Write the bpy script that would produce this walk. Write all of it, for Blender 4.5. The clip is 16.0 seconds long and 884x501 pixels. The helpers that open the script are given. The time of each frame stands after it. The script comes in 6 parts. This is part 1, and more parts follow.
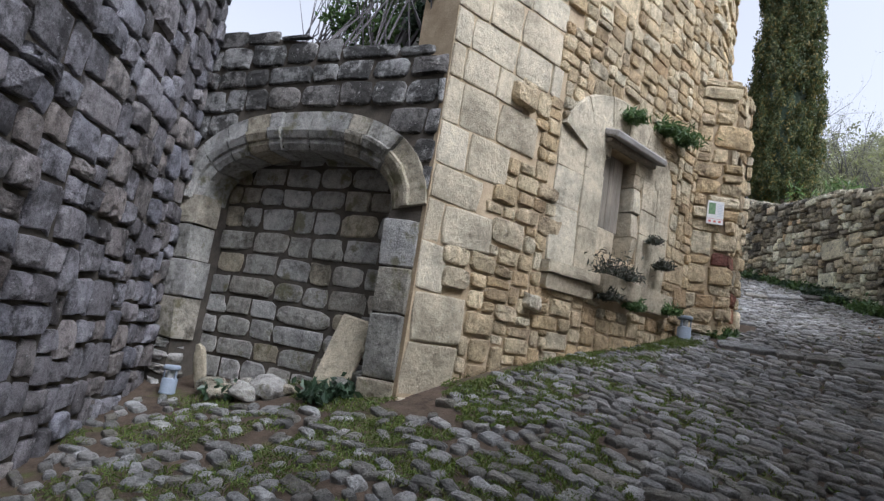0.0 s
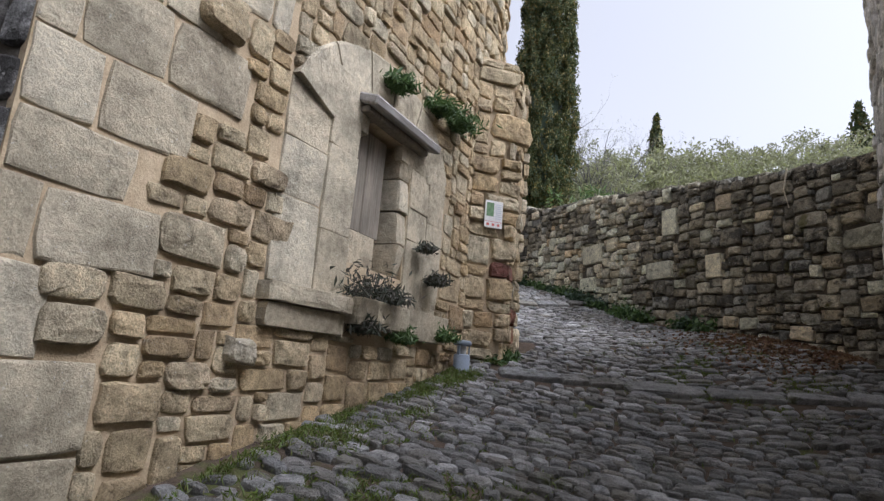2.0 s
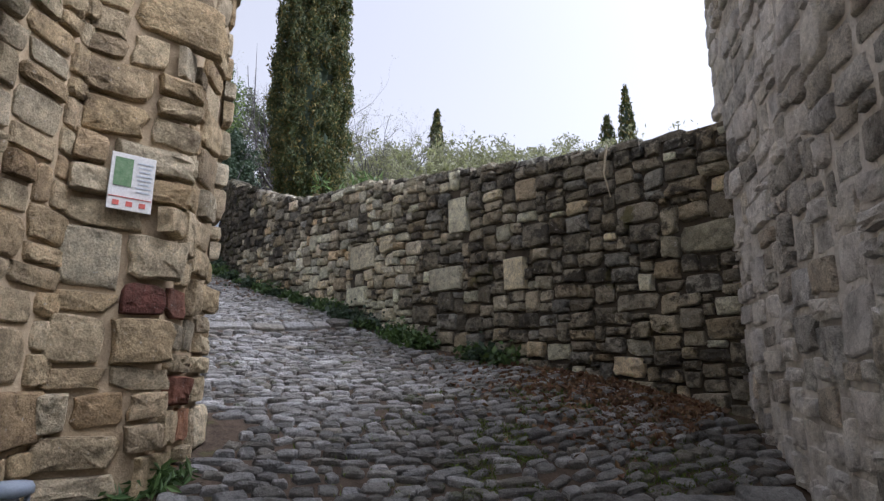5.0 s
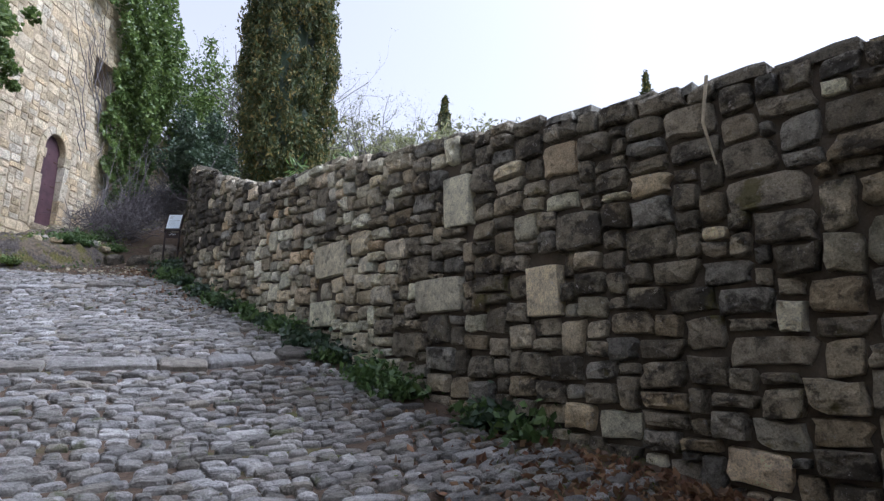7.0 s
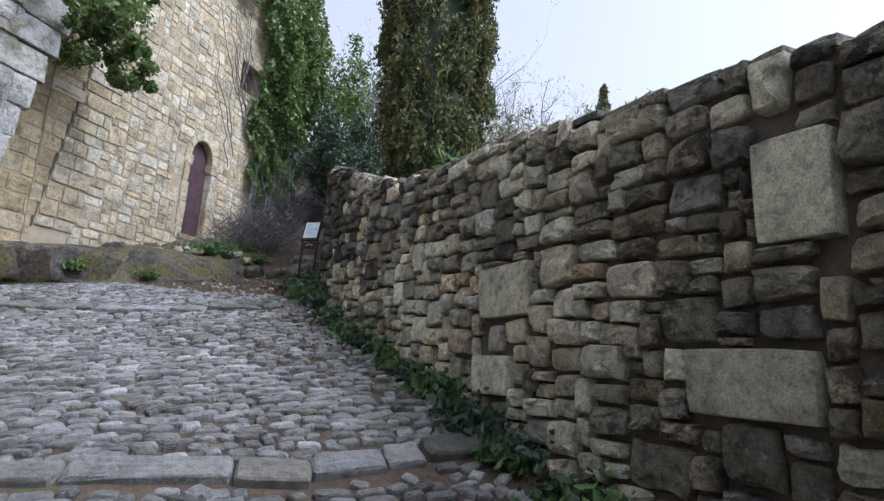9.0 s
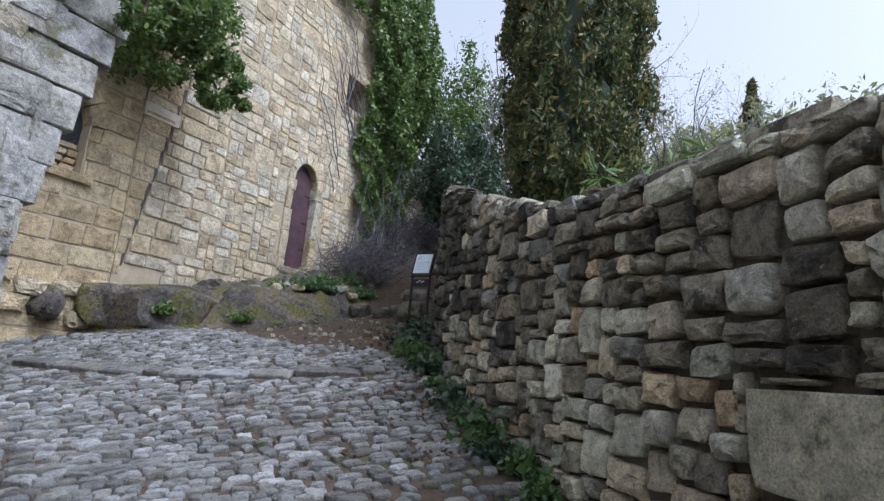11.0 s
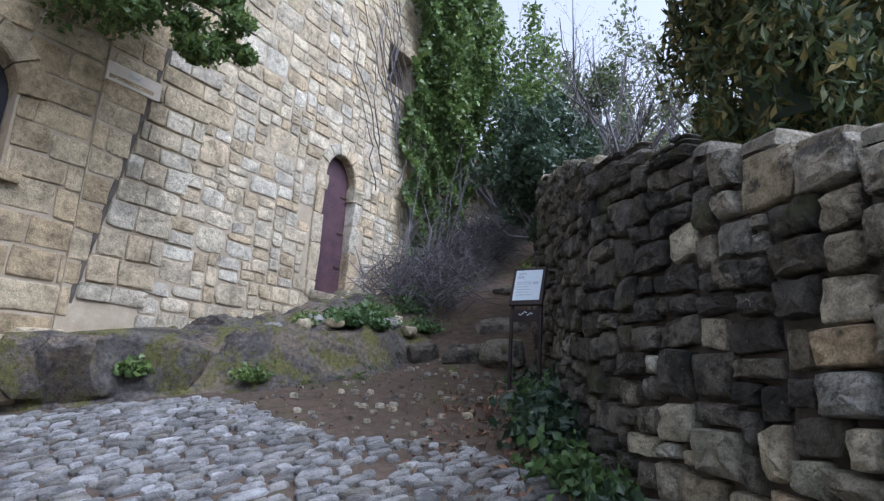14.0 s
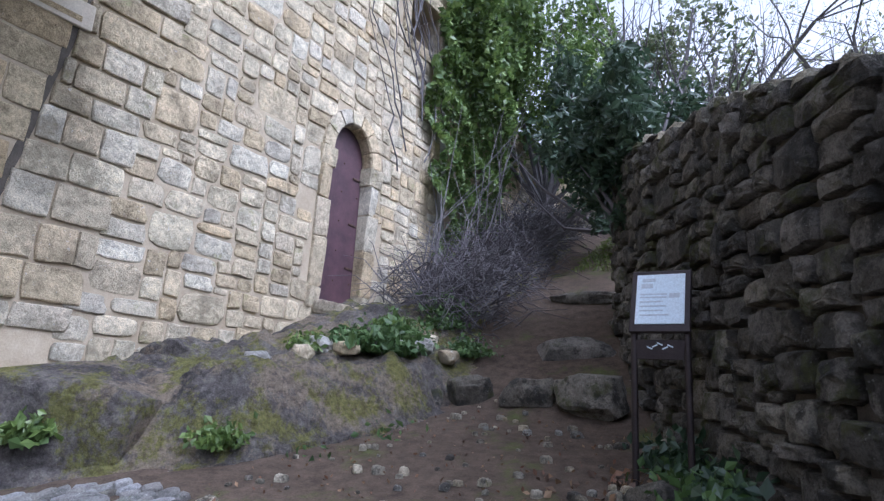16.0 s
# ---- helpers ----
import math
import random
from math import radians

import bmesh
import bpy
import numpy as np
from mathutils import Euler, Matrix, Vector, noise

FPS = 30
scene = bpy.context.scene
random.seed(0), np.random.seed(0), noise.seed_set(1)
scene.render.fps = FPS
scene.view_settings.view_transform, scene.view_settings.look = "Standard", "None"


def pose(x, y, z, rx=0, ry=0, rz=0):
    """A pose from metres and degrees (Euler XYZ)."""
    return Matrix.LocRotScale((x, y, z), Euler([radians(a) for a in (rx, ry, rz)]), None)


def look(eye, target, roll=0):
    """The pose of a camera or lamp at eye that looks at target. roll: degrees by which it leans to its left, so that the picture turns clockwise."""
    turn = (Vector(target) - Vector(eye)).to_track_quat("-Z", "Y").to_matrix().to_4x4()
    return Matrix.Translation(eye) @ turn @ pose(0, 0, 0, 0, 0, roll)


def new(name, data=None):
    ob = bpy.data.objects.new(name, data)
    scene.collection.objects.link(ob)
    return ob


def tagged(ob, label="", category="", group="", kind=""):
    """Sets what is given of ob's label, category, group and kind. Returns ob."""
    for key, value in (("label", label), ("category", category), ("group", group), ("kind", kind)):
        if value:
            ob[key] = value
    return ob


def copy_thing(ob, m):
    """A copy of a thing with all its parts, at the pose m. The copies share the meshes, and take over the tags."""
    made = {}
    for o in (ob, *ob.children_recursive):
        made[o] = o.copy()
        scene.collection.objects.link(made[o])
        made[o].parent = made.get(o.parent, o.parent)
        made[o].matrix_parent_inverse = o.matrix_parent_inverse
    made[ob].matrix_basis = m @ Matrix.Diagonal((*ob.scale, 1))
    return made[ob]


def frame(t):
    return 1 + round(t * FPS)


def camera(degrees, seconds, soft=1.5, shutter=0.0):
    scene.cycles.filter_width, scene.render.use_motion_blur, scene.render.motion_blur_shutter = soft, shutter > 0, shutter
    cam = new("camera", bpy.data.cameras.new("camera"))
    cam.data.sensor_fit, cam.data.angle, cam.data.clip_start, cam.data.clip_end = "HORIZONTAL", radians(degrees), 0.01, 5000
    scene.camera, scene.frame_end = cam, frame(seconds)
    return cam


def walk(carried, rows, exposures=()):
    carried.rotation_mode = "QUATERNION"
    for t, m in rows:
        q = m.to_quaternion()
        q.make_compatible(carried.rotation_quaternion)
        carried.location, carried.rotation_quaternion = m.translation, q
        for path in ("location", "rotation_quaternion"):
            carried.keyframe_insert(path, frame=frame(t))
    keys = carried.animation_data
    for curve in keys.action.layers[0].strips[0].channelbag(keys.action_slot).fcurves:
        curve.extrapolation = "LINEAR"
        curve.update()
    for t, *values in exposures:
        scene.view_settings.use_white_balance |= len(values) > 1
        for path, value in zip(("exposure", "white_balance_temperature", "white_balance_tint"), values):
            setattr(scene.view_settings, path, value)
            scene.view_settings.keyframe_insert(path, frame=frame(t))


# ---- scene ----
cam = camera(74.5, 16.0, soft=1.35)
PATH = [
    (0, (2.054, 2.122, 1.354), (0.616, 3.481, 1.645), 8.9),
    (0.5, (1.771, 2.483, 1.452), (0.427, 3.931, 1.767), 8.3),
    (1, (1.556, 2.862, 1.567), (0.325, 4.401, 1.910), 7.4),
    (1.5, (1.324, 3.304, 1.671), (0.267, 4.960, 2.044), 6.2),
    (2, (1.230, 3.789, 1.780), (0.402, 5.567, 2.173), 4.7),
    (2.5, (1.081, 4.287, 1.885), (0.422, 6.132, 2.289), 3.7),
    (3, (0.944, 4.769, 1.988), (0.433, 6.658, 2.402), 2.9),
    (3.5, (0.897, 5.281, 2.076), (0.535, 7.205, 2.488), 1.8),
    (4, (0.838, 5.812, 2.221), (0.594, 7.754, 2.634), 1.2),
    (4.5, (0.857, 6.292, 2.331), (0.708, 8.243, 2.747), 0.6),
    (4.7, (0.885, 6.462, 2.388), (0.761, 8.414, 2.805), 0.4),
    (6.8, (0.993, 8.922, 3.021), (0.847, 10.875, 3.422), 0.4),
    (7, (0.946, 9.099, 3.048), (0.783, 11.052, 3.449), 0.6),
    (7.5, (0.746, 9.700, 3.157), (0.503, 11.645, 3.554), 1.2),
    (8, (0.488, 10.280, 3.280), (0.119, 12.206, 3.671), 2.0),
    (8.5, (0.262, 10.826, 3.488), (-0.237, 12.723, 3.877), 2.6),
    (9, (0.072, 11.372, 3.675), (-0.570, 13.224, 4.073), 3.3),
    (9.5, (-0.177, 11.893, 3.823), (-0.966, 13.683, 4.239), 4.1),
    (9.7, (-0.250, 12.077, 3.874), (-1.082, 13.846, 4.296), 4.5),
    (11.8, (-1.634, 13.717, 4.552), (-2.675, 15.367, 4.993), 4.2),
    (12, (-1.800, 13.876, 4.547), (-2.851, 15.517, 4.997), 4.2),
    (12.5, (-2.188, 14.193, 4.695), (-3.247, 15.828, 5.148), 4.2),
    (13, (-2.573, 14.623, 4.853), (-3.639, 16.254, 5.303), 4.0),
    (13.5, (-2.972, 15.033, 4.969), (-4.050, 16.656, 5.420), 3.7),
    (14, (-3.351, 15.476, 5.078), (-4.437, 17.093, 5.532), 3.4),
    (14.5, (-3.726, 15.884, 5.207), (-4.830, 17.487, 5.664), 3.3),
    (15, (-4.143, 16.280, 5.335), (-5.260, 17.874, 5.797), 3.4),
    (15.5, (-4.511, 16.743, 5.444), (-5.630, 18.337, 5.900), 3.3),
    (16, (-4.926, 17.090, 5.529), (-6.045, 18.686, 5.978), 3.4),
]
walk(cam, [(t, look(eye, target, roll)) for t, eye, target, roll in PATH],
     exposures=[(0, 0.95, 5600, 14), (3.5, 0.78, 5800, 18), (7, 1.0, 5400, 18), (9.5, 0.9, 5350, 15), (12, 0.85, 5250, 15), (16, 1.25, 5050, 20)])


# ---- light ----
SUN_AZ, SUN_EL = radians(95), radians(54)      # azimuth from +y towards +x
world = bpy.data.worlds.new("world")
scene.world = world
world.use_nodes = True
_wn = world.node_tree
_sky = _wn.nodes.new("ShaderNodeTexSky")
_sky.sky_type = "NISHITA"
_sky.sun_disc = False
_sky.sun_elevation, _sky.sun_rotation = SUN_EL, SUN_AZ
_sky.dust_density, _sky.air_density, _sky.ozone_density = 6.0, 1.2, 1.0
_bg = _wn.nodes["Background"]
_bg.inputs["Strength"].default_value = 0.15
_hazy = _wn.nodes.new("ShaderNodeHueSaturation")       # thin white overcast
_hazy.inputs["Saturation"].default_value = 0.05
_wn.links.new(_sky.outputs[0], _hazy.inputs["Color"])
_wn.links.new(_hazy.outputs[0], _bg.inputs["Color"])
sun = new("sun", bpy.data.lights.new("sun", "SUN"))
sun.data.energy, sun.data.angle, sun.data.color = 0.75, radians(30), (1.0, 0.95, 0.88)
_sd = Vector((math.sin(SUN_AZ) * math.cos(SUN_EL), math.cos(SUN_AZ) * math.cos(SUN_EL), math.sin(SUN_EL)))
sun.matrix_world = look((30 * _sd.x, 30 * _sd.y, 30 * _sd.z), (0, 0, 0))


# ---- materials ----
def mat(name):
    m = bpy.data.materials.new(name)
    m.use_nodes = True
    return m, m.node_tree.nodes, m.node_tree.links, m.node_tree.nodes["Principled BSDF"]


def noise_tex(m, scale, detail=5.0, rough=0.6, world_pos=True):
    nt = m.node_tree
    n = nt.nodes.new("ShaderNodeTexNoise")
    n.inputs["Scale"].default_value, n.inputs["Detail"].default_value, n.inputs["Roughness"].default_value = scale, detail, rough
    if world_pos:
        g = nt.nodes.new("ShaderNodeNewGeometry")
        nt.links.new(g.outputs["Position"], n.inputs["Vector"])
    return n


def ramp(m, src, stops):
    r = m.node_tree.nodes.new("ShaderNodeValToRGB")
    e = r.color_ramp.elements
    while len(e) < len(stops):
        e.new(0.5)
    for el, (p, c) in zip(e, stops):
        el.position, el.color = p, (*c, 1) if len(c) == 3 else c
    m.node_tree.links.new(src, r.inputs[0])
    return r.outputs[0]


def mix(m, fac, a, b, mode="MIX"):
    n = m.node_tree.nodes.new("ShaderNodeMix")
    n.data_type, n.blend_type = "RGBA", mode
    for sock, v in ((n.inputs[0], fac), (n.inputs[6], a), (n.inputs[7], b)):
        if isinstance(v, (int, float)):
            sock.default_value = v
        elif isinstance(v, tuple):
            sock.default_value = (*v, 1)
        else:
            m.node_tree.links.new(v, sock)
    return n.outputs[2]


def grey(v):
    return (v, v, v)


def bump(m, heights, strength=0.5, dist=0.01):
    nt = m.node_tree
    prev = None
    for h, d in heights:
        b = nt.nodes.new("ShaderNodeBump")
        b.inputs["Strength"].default_value, b.inputs["Distance"].default_value = strength, d
        nt.links.new(h, b.inputs["Height"])
        if prev:
            nt.links.new(prev, b.inputs["Normal"])
        prev = b.outputs[0]
    nt.links.new(prev, nt.nodes["Principled BSDF"].inputs["Normal"])


def stone_pair(name, tones, stain=(0.05, 0.045, 0.04), stain_at=0.62, lichen=(0.62, 0.6, 0.54), lichen_at=0.68,
               moss=None, moss_at=0.66, patch=1.3, grain=1.0, speck=0.5, vary=0.3):
    """Two materials of one look: for single pieces, which differ by object, and for joined ones, which differ by island."""
    out = []
    for joined in (False, True):
        m, n, l, p = mat(name + ("_joined" if joined else "_piece"))
        if joined:
            rnd = n.new("ShaderNodeNewGeometry").outputs["Random Per Island"]
        else:
            rnd = n.new("ShaderNodeObjectInfo").outputs["Random"]
        k = len(tones)
        base = ramp(m, rnd, [((i + 0.5) / k, c) for i, c in enumerate(tones)])
        again = n.new("ShaderNodeMath")              # a second draw for each stone: its lightness
        again.operation = "MULTIPLY"
        again.inputs[1].default_value = 37.7
        l.new(rnd, again.inputs[0])
        part_of = n.new("ShaderNodeMath")
        part_of.operation = "FRACT"
        l.new(again.outputs[0], part_of.inputs[0])
        base = mix(m, 1.0, base, ramp(m, part_of.outputs[0], [(0.0, grey(1 - vary)), (1.0, grey(1 + vary * 0.6))]), "MULTIPLY")
        broad = noise_tex(m, 3.1, 6, 0.65)
        base = mix(m, 0.8, base, ramp(m, broad.outputs[0], [(0.34, grey(0.5)), (0.5, grey(0.98)), (0.66, grey(1.25))]), "MULTIPLY")
        mid = noise_tex(m, 15, 9, 0.68)
        base = mix(m, 0.85 * grain, base, ramp(m, mid.outputs[0], [(0.34, grey(0.45)), (0.48, grey(0.95)), (0.66, grey(1.25))]), "MULTIPLY")
        fine = noise_tex(m, 95, 6, 0.75)
        base = mix(m, 0.75 * grain, base, ramp(m, fine.outputs[0], [(0.36, grey(0.45)), (0.5, grey(1.0)), (0.64, grey(1.3))]), "MULTIPLY")
        st = noise_tex(m, patch, 10, 0.74)
        base = mix(m, ramp(m, st.outputs[0], [(stain_at - 0.06, grey(0)), (stain_at + 0.02, grey(0.85))]), base, stain)
        li = noise_tex(m, 11, 10, 0.8)
        base = mix(m, ramp(m, li.outputs[0], [(lichen_at - 0.055, grey(0)), (lichen_at - 0.035, grey(0.8))]), base, lichen)
        sp = noise_tex(m, 42, 4, 0.6)
        base = mix(m, ramp(m, sp.outputs[0], [(0.655, grey(0)), (0.69, grey(speck))]), base, lichen)
        if moss:
            mo = noise_tex(m, 2.9, 7, 0.72)
            base = mix(m, ramp(m, mo.outputs[0], [(moss_at - 0.07, grey(0)), (moss_at - 0.0, grey(0.75))]), base, moss)
        l.new(base, p.inputs["Base Color"])
        p.inputs["Roughness"].default_value = 0.93
        p.inputs["Specular IOR Level"].default_value = 0.25
        bump(m, [(mid.outputs[0], 0.05 * grain), (fine.outputs[0], 0.016 * grain)], 0.95)
        out.append(m)
    return out


def plain(name, c1, c2, scale=8, rough=0.9, bump_d=0.01, metallic=0.0, spec=0.3, fine=80):
    m, n, l, p = mat(name)
    a, b = noise_tex(m, scale, 6, 0.65), noise_tex(m, fine, 4, 0.7)
    base = mix(m, ramp(m, a.outputs[0], [(0.3, grey(0)), (0.7, grey(1))]), c1, c2)
    base = mix(m, 0.4, base, ramp(m, b.outputs[0], [(0.3, grey(0.5)), (0.7, grey(1.2))]), "MULTIPLY")
    l.new(base, p.inputs["Base Color"])
    p.inputs["Roughness"].default_value, p.inputs["Metallic"].default_value = rough, metallic
    p.inputs["Specular IOR Level"].default_value = spec
    bump(m, [(a.outputs[0], bump_d), (b.outputs[0], bump_d * 0.3)], 0.6)
    return m


FACADE = stone_pair("golden_limestone", [(0.459, 0.35, 0.199), (0.612, 0.503, 0.319), (0.503, 0.371, 0.204), (0.655, 0.579, 0.408), (0.546, 0.404, 0.219), (0.6, 0.524, 0.37), (0.415, 0.294, 0.16), (0.568, 0.469, 0.299)],
                    stain=(0.19, 0.145, 0.095), stain_at=0.64, lichen=(0.60, 0.56, 0.47), lichen_at=0.7, grain=0.9, vary=0.2)
DRESSED = stone_pair("dressed_limestone", [(0.502, 0.434, 0.31), (0.57, 0.512, 0.383), (0.483, 0.42, 0.301), (0.541, 0.474, 0.342)],
                     stain=(0.30, 0.26, 0.20), stain_at=0.66, lichen_at=0.71, grain=0.55, vary=0.08, patch=2.2)
NICHE = stone_pair("niche_limestone", [(0.414, 0.399, 0.352), (0.486, 0.476, 0.445), (0.373, 0.347, 0.29), (0.508, 0.497, 0.465), (0.435, 0.383, 0.279)],
                   stain=(0.09, 0.08, 0.06), stain_at=0.62, lichen_at=0.74, moss=(0.17, 0.16, 0.08), moss_at=0.62, grain=0.85, vary=0.15)
GREYWALL = stone_pair("grey_rubble", [(0.621, 0.594, 0.541), (0.729, 0.716, 0.673), (0.54, 0.499, 0.436), (0.756, 0.729, 0.66), (0.621, 0.553, 0.449), (0.675, 0.661, 0.634)],
                      stain=(0.16, 0.15, 0.14), stain_at=0.64, lichen=(0.66, 0.66, 0.64), lichen_at=0.66)
# stained grey rubble; its dark, lilac-leaning tones carry the wall's blue shade
SHADYWALL = stone_pair("stained_shaded_rubble", [(0.289, 0.273, 0.281), (0.357, 0.349, 0.374), (0.237, 0.216, 0.216), (0.391, 0.383, 0.412), (0.315, 0.273, 0.243), (0.297, 0.297, 0.333), (0.34, 0.306, 0.281)],
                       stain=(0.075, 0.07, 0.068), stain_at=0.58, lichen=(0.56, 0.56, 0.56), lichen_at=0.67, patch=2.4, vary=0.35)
BLACKENED = stone_pair("blackened_limestone", [(0.36, 0.35, 0.33), (0.44, 0.435, 0.42), (0.29, 0.27, 0.245), (0.47, 0.46, 0.44)],
                       stain=(0.04, 0.038, 0.034), stain_at=0.53, lichen=(0.6, 0.58, 0.54), lichen_at=0.66, patch=2.6, vary=0.3)
RETAIN = stone_pair("weathered_rubble", [(0.679, 0.607, 0.443), (0.8, 0.796, 0.603), (0.549, 0.492, 0.363), (0.8, 0.8, 0.63), (0.782, 0.665, 0.443), (0.8, 0.796, 0.67), (0.753, 0.578, 0.349), (0.622, 0.607, 0.497)],
                    stain=(0.11, 0.10, 0.085), stain_at=0.645, lichen=(0.64, 0.62, 0.57), lichen_at=0.665, moss=(0.24, 0.21, 0.09), moss_at=0.70, patch=3.2, grain=1.0, vary=0.35)
CRUSTED = stone_pair("lichen_crusted_rubble", [(0.315, 0.283, 0.213), (0.456, 0.417, 0.323), (0.235, 0.213, 0.16), (0.52, 0.472, 0.351), (0.394, 0.33, 0.219), (0.347, 0.338, 0.293)],
                     stain=(0.05, 0.046, 0.04), stain_at=0.57, lichen=(0.52, 0.50, 0.45), lichen_at=0.665, moss=(0.15, 0.14, 0.05), moss_at=0.67, patch=3.6, grain=1.0, vary=0.4, speck=0.7)
# mossy crust, with the shade of the wall's far end darkened into the tones
MOSSY = stone_pair("shaded_mossy_rubble", [(0.149, 0.135, 0.111), (0.23, 0.209, 0.176), (0.115, 0.105, 0.0891), (0.257, 0.236, 0.189), (0.176, 0.155, 0.121)],
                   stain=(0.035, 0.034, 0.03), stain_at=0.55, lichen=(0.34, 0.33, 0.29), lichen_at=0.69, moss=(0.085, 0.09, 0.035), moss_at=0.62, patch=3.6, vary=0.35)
REDSTONE = stone_pair("red_brick_stone", [(0.30, 0.13, 0.08), (0.36, 0.19, 0.11), (0.24, 0.10, 0.075)], stain=(0.12, 0.07, 0.05), lichen_at=0.74, grain=0.8)
HOUSE = stone_pair("cream_limestone", [(0.512, 0.419, 0.266), (0.629, 0.547, 0.388), (0.454, 0.367, 0.228), (0.675, 0.623, 0.488), (0.547, 0.454, 0.299), (0.605, 0.535, 0.377), (0.512, 0.465, 0.366), (0.582, 0.465, 0.288)],
                   stain=(0.30, 0.26, 0.18), stain_at=0.62, lichen=(0.62, 0.60, 0.55), lichen_at=0.68, grain=0.85, vary=0.14, moss=(0.33, 0.31, 0.16), moss_at=0.68)
TAN = stone_pair("tan_ashlar", [(0.496, 0.389, 0.231), (0.564, 0.452, 0.273), (0.462, 0.355, 0.205), (0.553, 0.457, 0.289)],
                 stain=(0.32, 0.25, 0.165), stain_at=0.66, lichen=(0.55, 0.48, 0.37), lichen_at=0.74, grain=0.85, vary=0.1)
COBBLE = stone_pair("cobble_stone", [(0.206, 0.201, 0.186), (0.289, 0.283, 0.268), (0.155, 0.144, 0.126), (0.309, 0.304, 0.289), (0.206, 0.19, 0.155), (0.258, 0.258, 0.252), (0.37, 0.365, 0.35)],
                    stain=(0.10, 0.09, 0.07), stain_at=0.63, lichen=(0.48, 0.47, 0.44), lichen_at=0.71, moss=(0.075, 0.085, 0.03), moss_at=0.66, vary=0.3, grain=0.8)
for _m in COBBLE:                                       # polished by feet
    _m.node_tree.nodes["Principled BSDF"].inputs["Roughness"].default_value = 0.78
    _m.node_tree.nodes["Principled BSDF"].inputs["Specular IOR Level"].default_value = 0.3
MORTAR_WARM = plain("warm_mortar", (0.36, 0.275, 0.17), (0.56, 0.45, 0.30), 5, 0.95, 0.02)
MORTAR_DARK = plain("dark_earth_mortar", (0.06, 0.052, 0.042), (0.13, 0.112, 0.088), 5, 0.95, 0.02)
MORTAR_GREY = plain("grey_mortar", (0.44, 0.41, 0.37), (0.58, 0.55, 0.50), 5, 0.95, 0.02)
MORTAR_CREAM = plain("cream_mortar", (0.33, 0.265, 0.175), (0.48, 0.405, 0.29), 4, 0.95, 0.02)
BARK = plain("bark", (0.09, 0.07, 0.05), (0.16, 0.13, 0.10), 12, 0.95, 0.02)
TWIG = plain("dry_twig", (0.085, 0.078, 0.08), (0.18, 0.165, 0.165), 9, 0.95, 0.004)


def leaf_mat(name, tones, rough=0.55, trans=0.25):
    m, n, l, p = mat(name)
    rnd = n.new("ShaderNodeNewGeometry").outputs["Random Per Island"]
    k = len(tones)
    base = ramp(m, rnd, [((i + 0.5) / k, c) for i, c in enumerate(tones)])
    a = noise_tex(m, 2.5, 4)
    base = mix(m, 0.6, base, ramp(m, a.outputs[0], [(0.3, grey(0.5)), (0.7, grey(1.3))]), "MULTIPLY")
    l.new(base, p.inputs["Base Color"])
    p.inputs["Roughness"].default_value = rough
    p.inputs["Transmission Weight"].default_value = 0.0
    t = n.new("ShaderNodeBsdfTranslucent")
    l.new(base, t.inputs["Color"])
    mx = n.new("ShaderNodeMixShader")
    mx.inputs[0].default_value = trans
    l.new(p.outputs[0], mx.inputs[1])
    l.new(t.outputs[0], mx.inputs[2])
    l.new(mx.outputs[0], n["Material Output"].inputs["Surface"])
    return m


CYPRESS = leaf_mat("cypress_sprays", [(0.055, 0.08, 0.03), (0.10, 0.115, 0.04), (0.07, 0.10, 0.035), (0.26, 0.20, 0.06), (0.075, 0.105, 0.038)], 0.7, 0.3)
IVY = leaf_mat("ivy_leaves", [(0.09, 0.14, 0.035), (0.14, 0.21, 0.055), (0.20, 0.27, 0.07), (0.10, 0.16, 0.05)], 0.4, 0.38)
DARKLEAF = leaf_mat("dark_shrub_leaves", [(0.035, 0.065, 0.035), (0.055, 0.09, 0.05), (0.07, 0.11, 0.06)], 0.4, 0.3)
SCRUB = leaf_mat("pale_scrub", [(0.24, 0.25, 0.14), (0.32, 0.32, 0.20), (0.21, 0.22, 0.13), (0.34, 0.36, 0.16)], 0.7, 0.4)
HILLLEAF = leaf_mat("hill_leaves", [(0.10, 0.14, 0.06), (0.16, 0.19, 0.08), (0.20, 0.21, 0.12), (0.13, 0.16, 0.09)], 0.7, 0.35)
WEED = leaf_mat("weed_leaves", [(0.06, 0.11, 0.035), (0.09, 0.16, 0.045), (0.12, 0.19, 0.06)], 0.5, 0.3)
OLEANDER = leaf_mat("oleander_leaves", [(0.12, 0.20, 0.06), (0.17, 0.27, 0.08), (0.10, 0.16, 0.05)], 0.4)
DEADLEAF = leaf_mat("fallen_leaves", [(0.14, 0.07, 0.04), (0.20, 0.11, 0.06), (0.26, 0.17, 0.09), (0.12, 0.08, 0.055)], 0.8, 0.1)
GREYHERB = leaf_mat("grey_herb", [(0.08, 0.085, 0.06), (0.12, 0.11, 0.09), (0.06, 0.07, 0.045)], 0.8, 0.2)

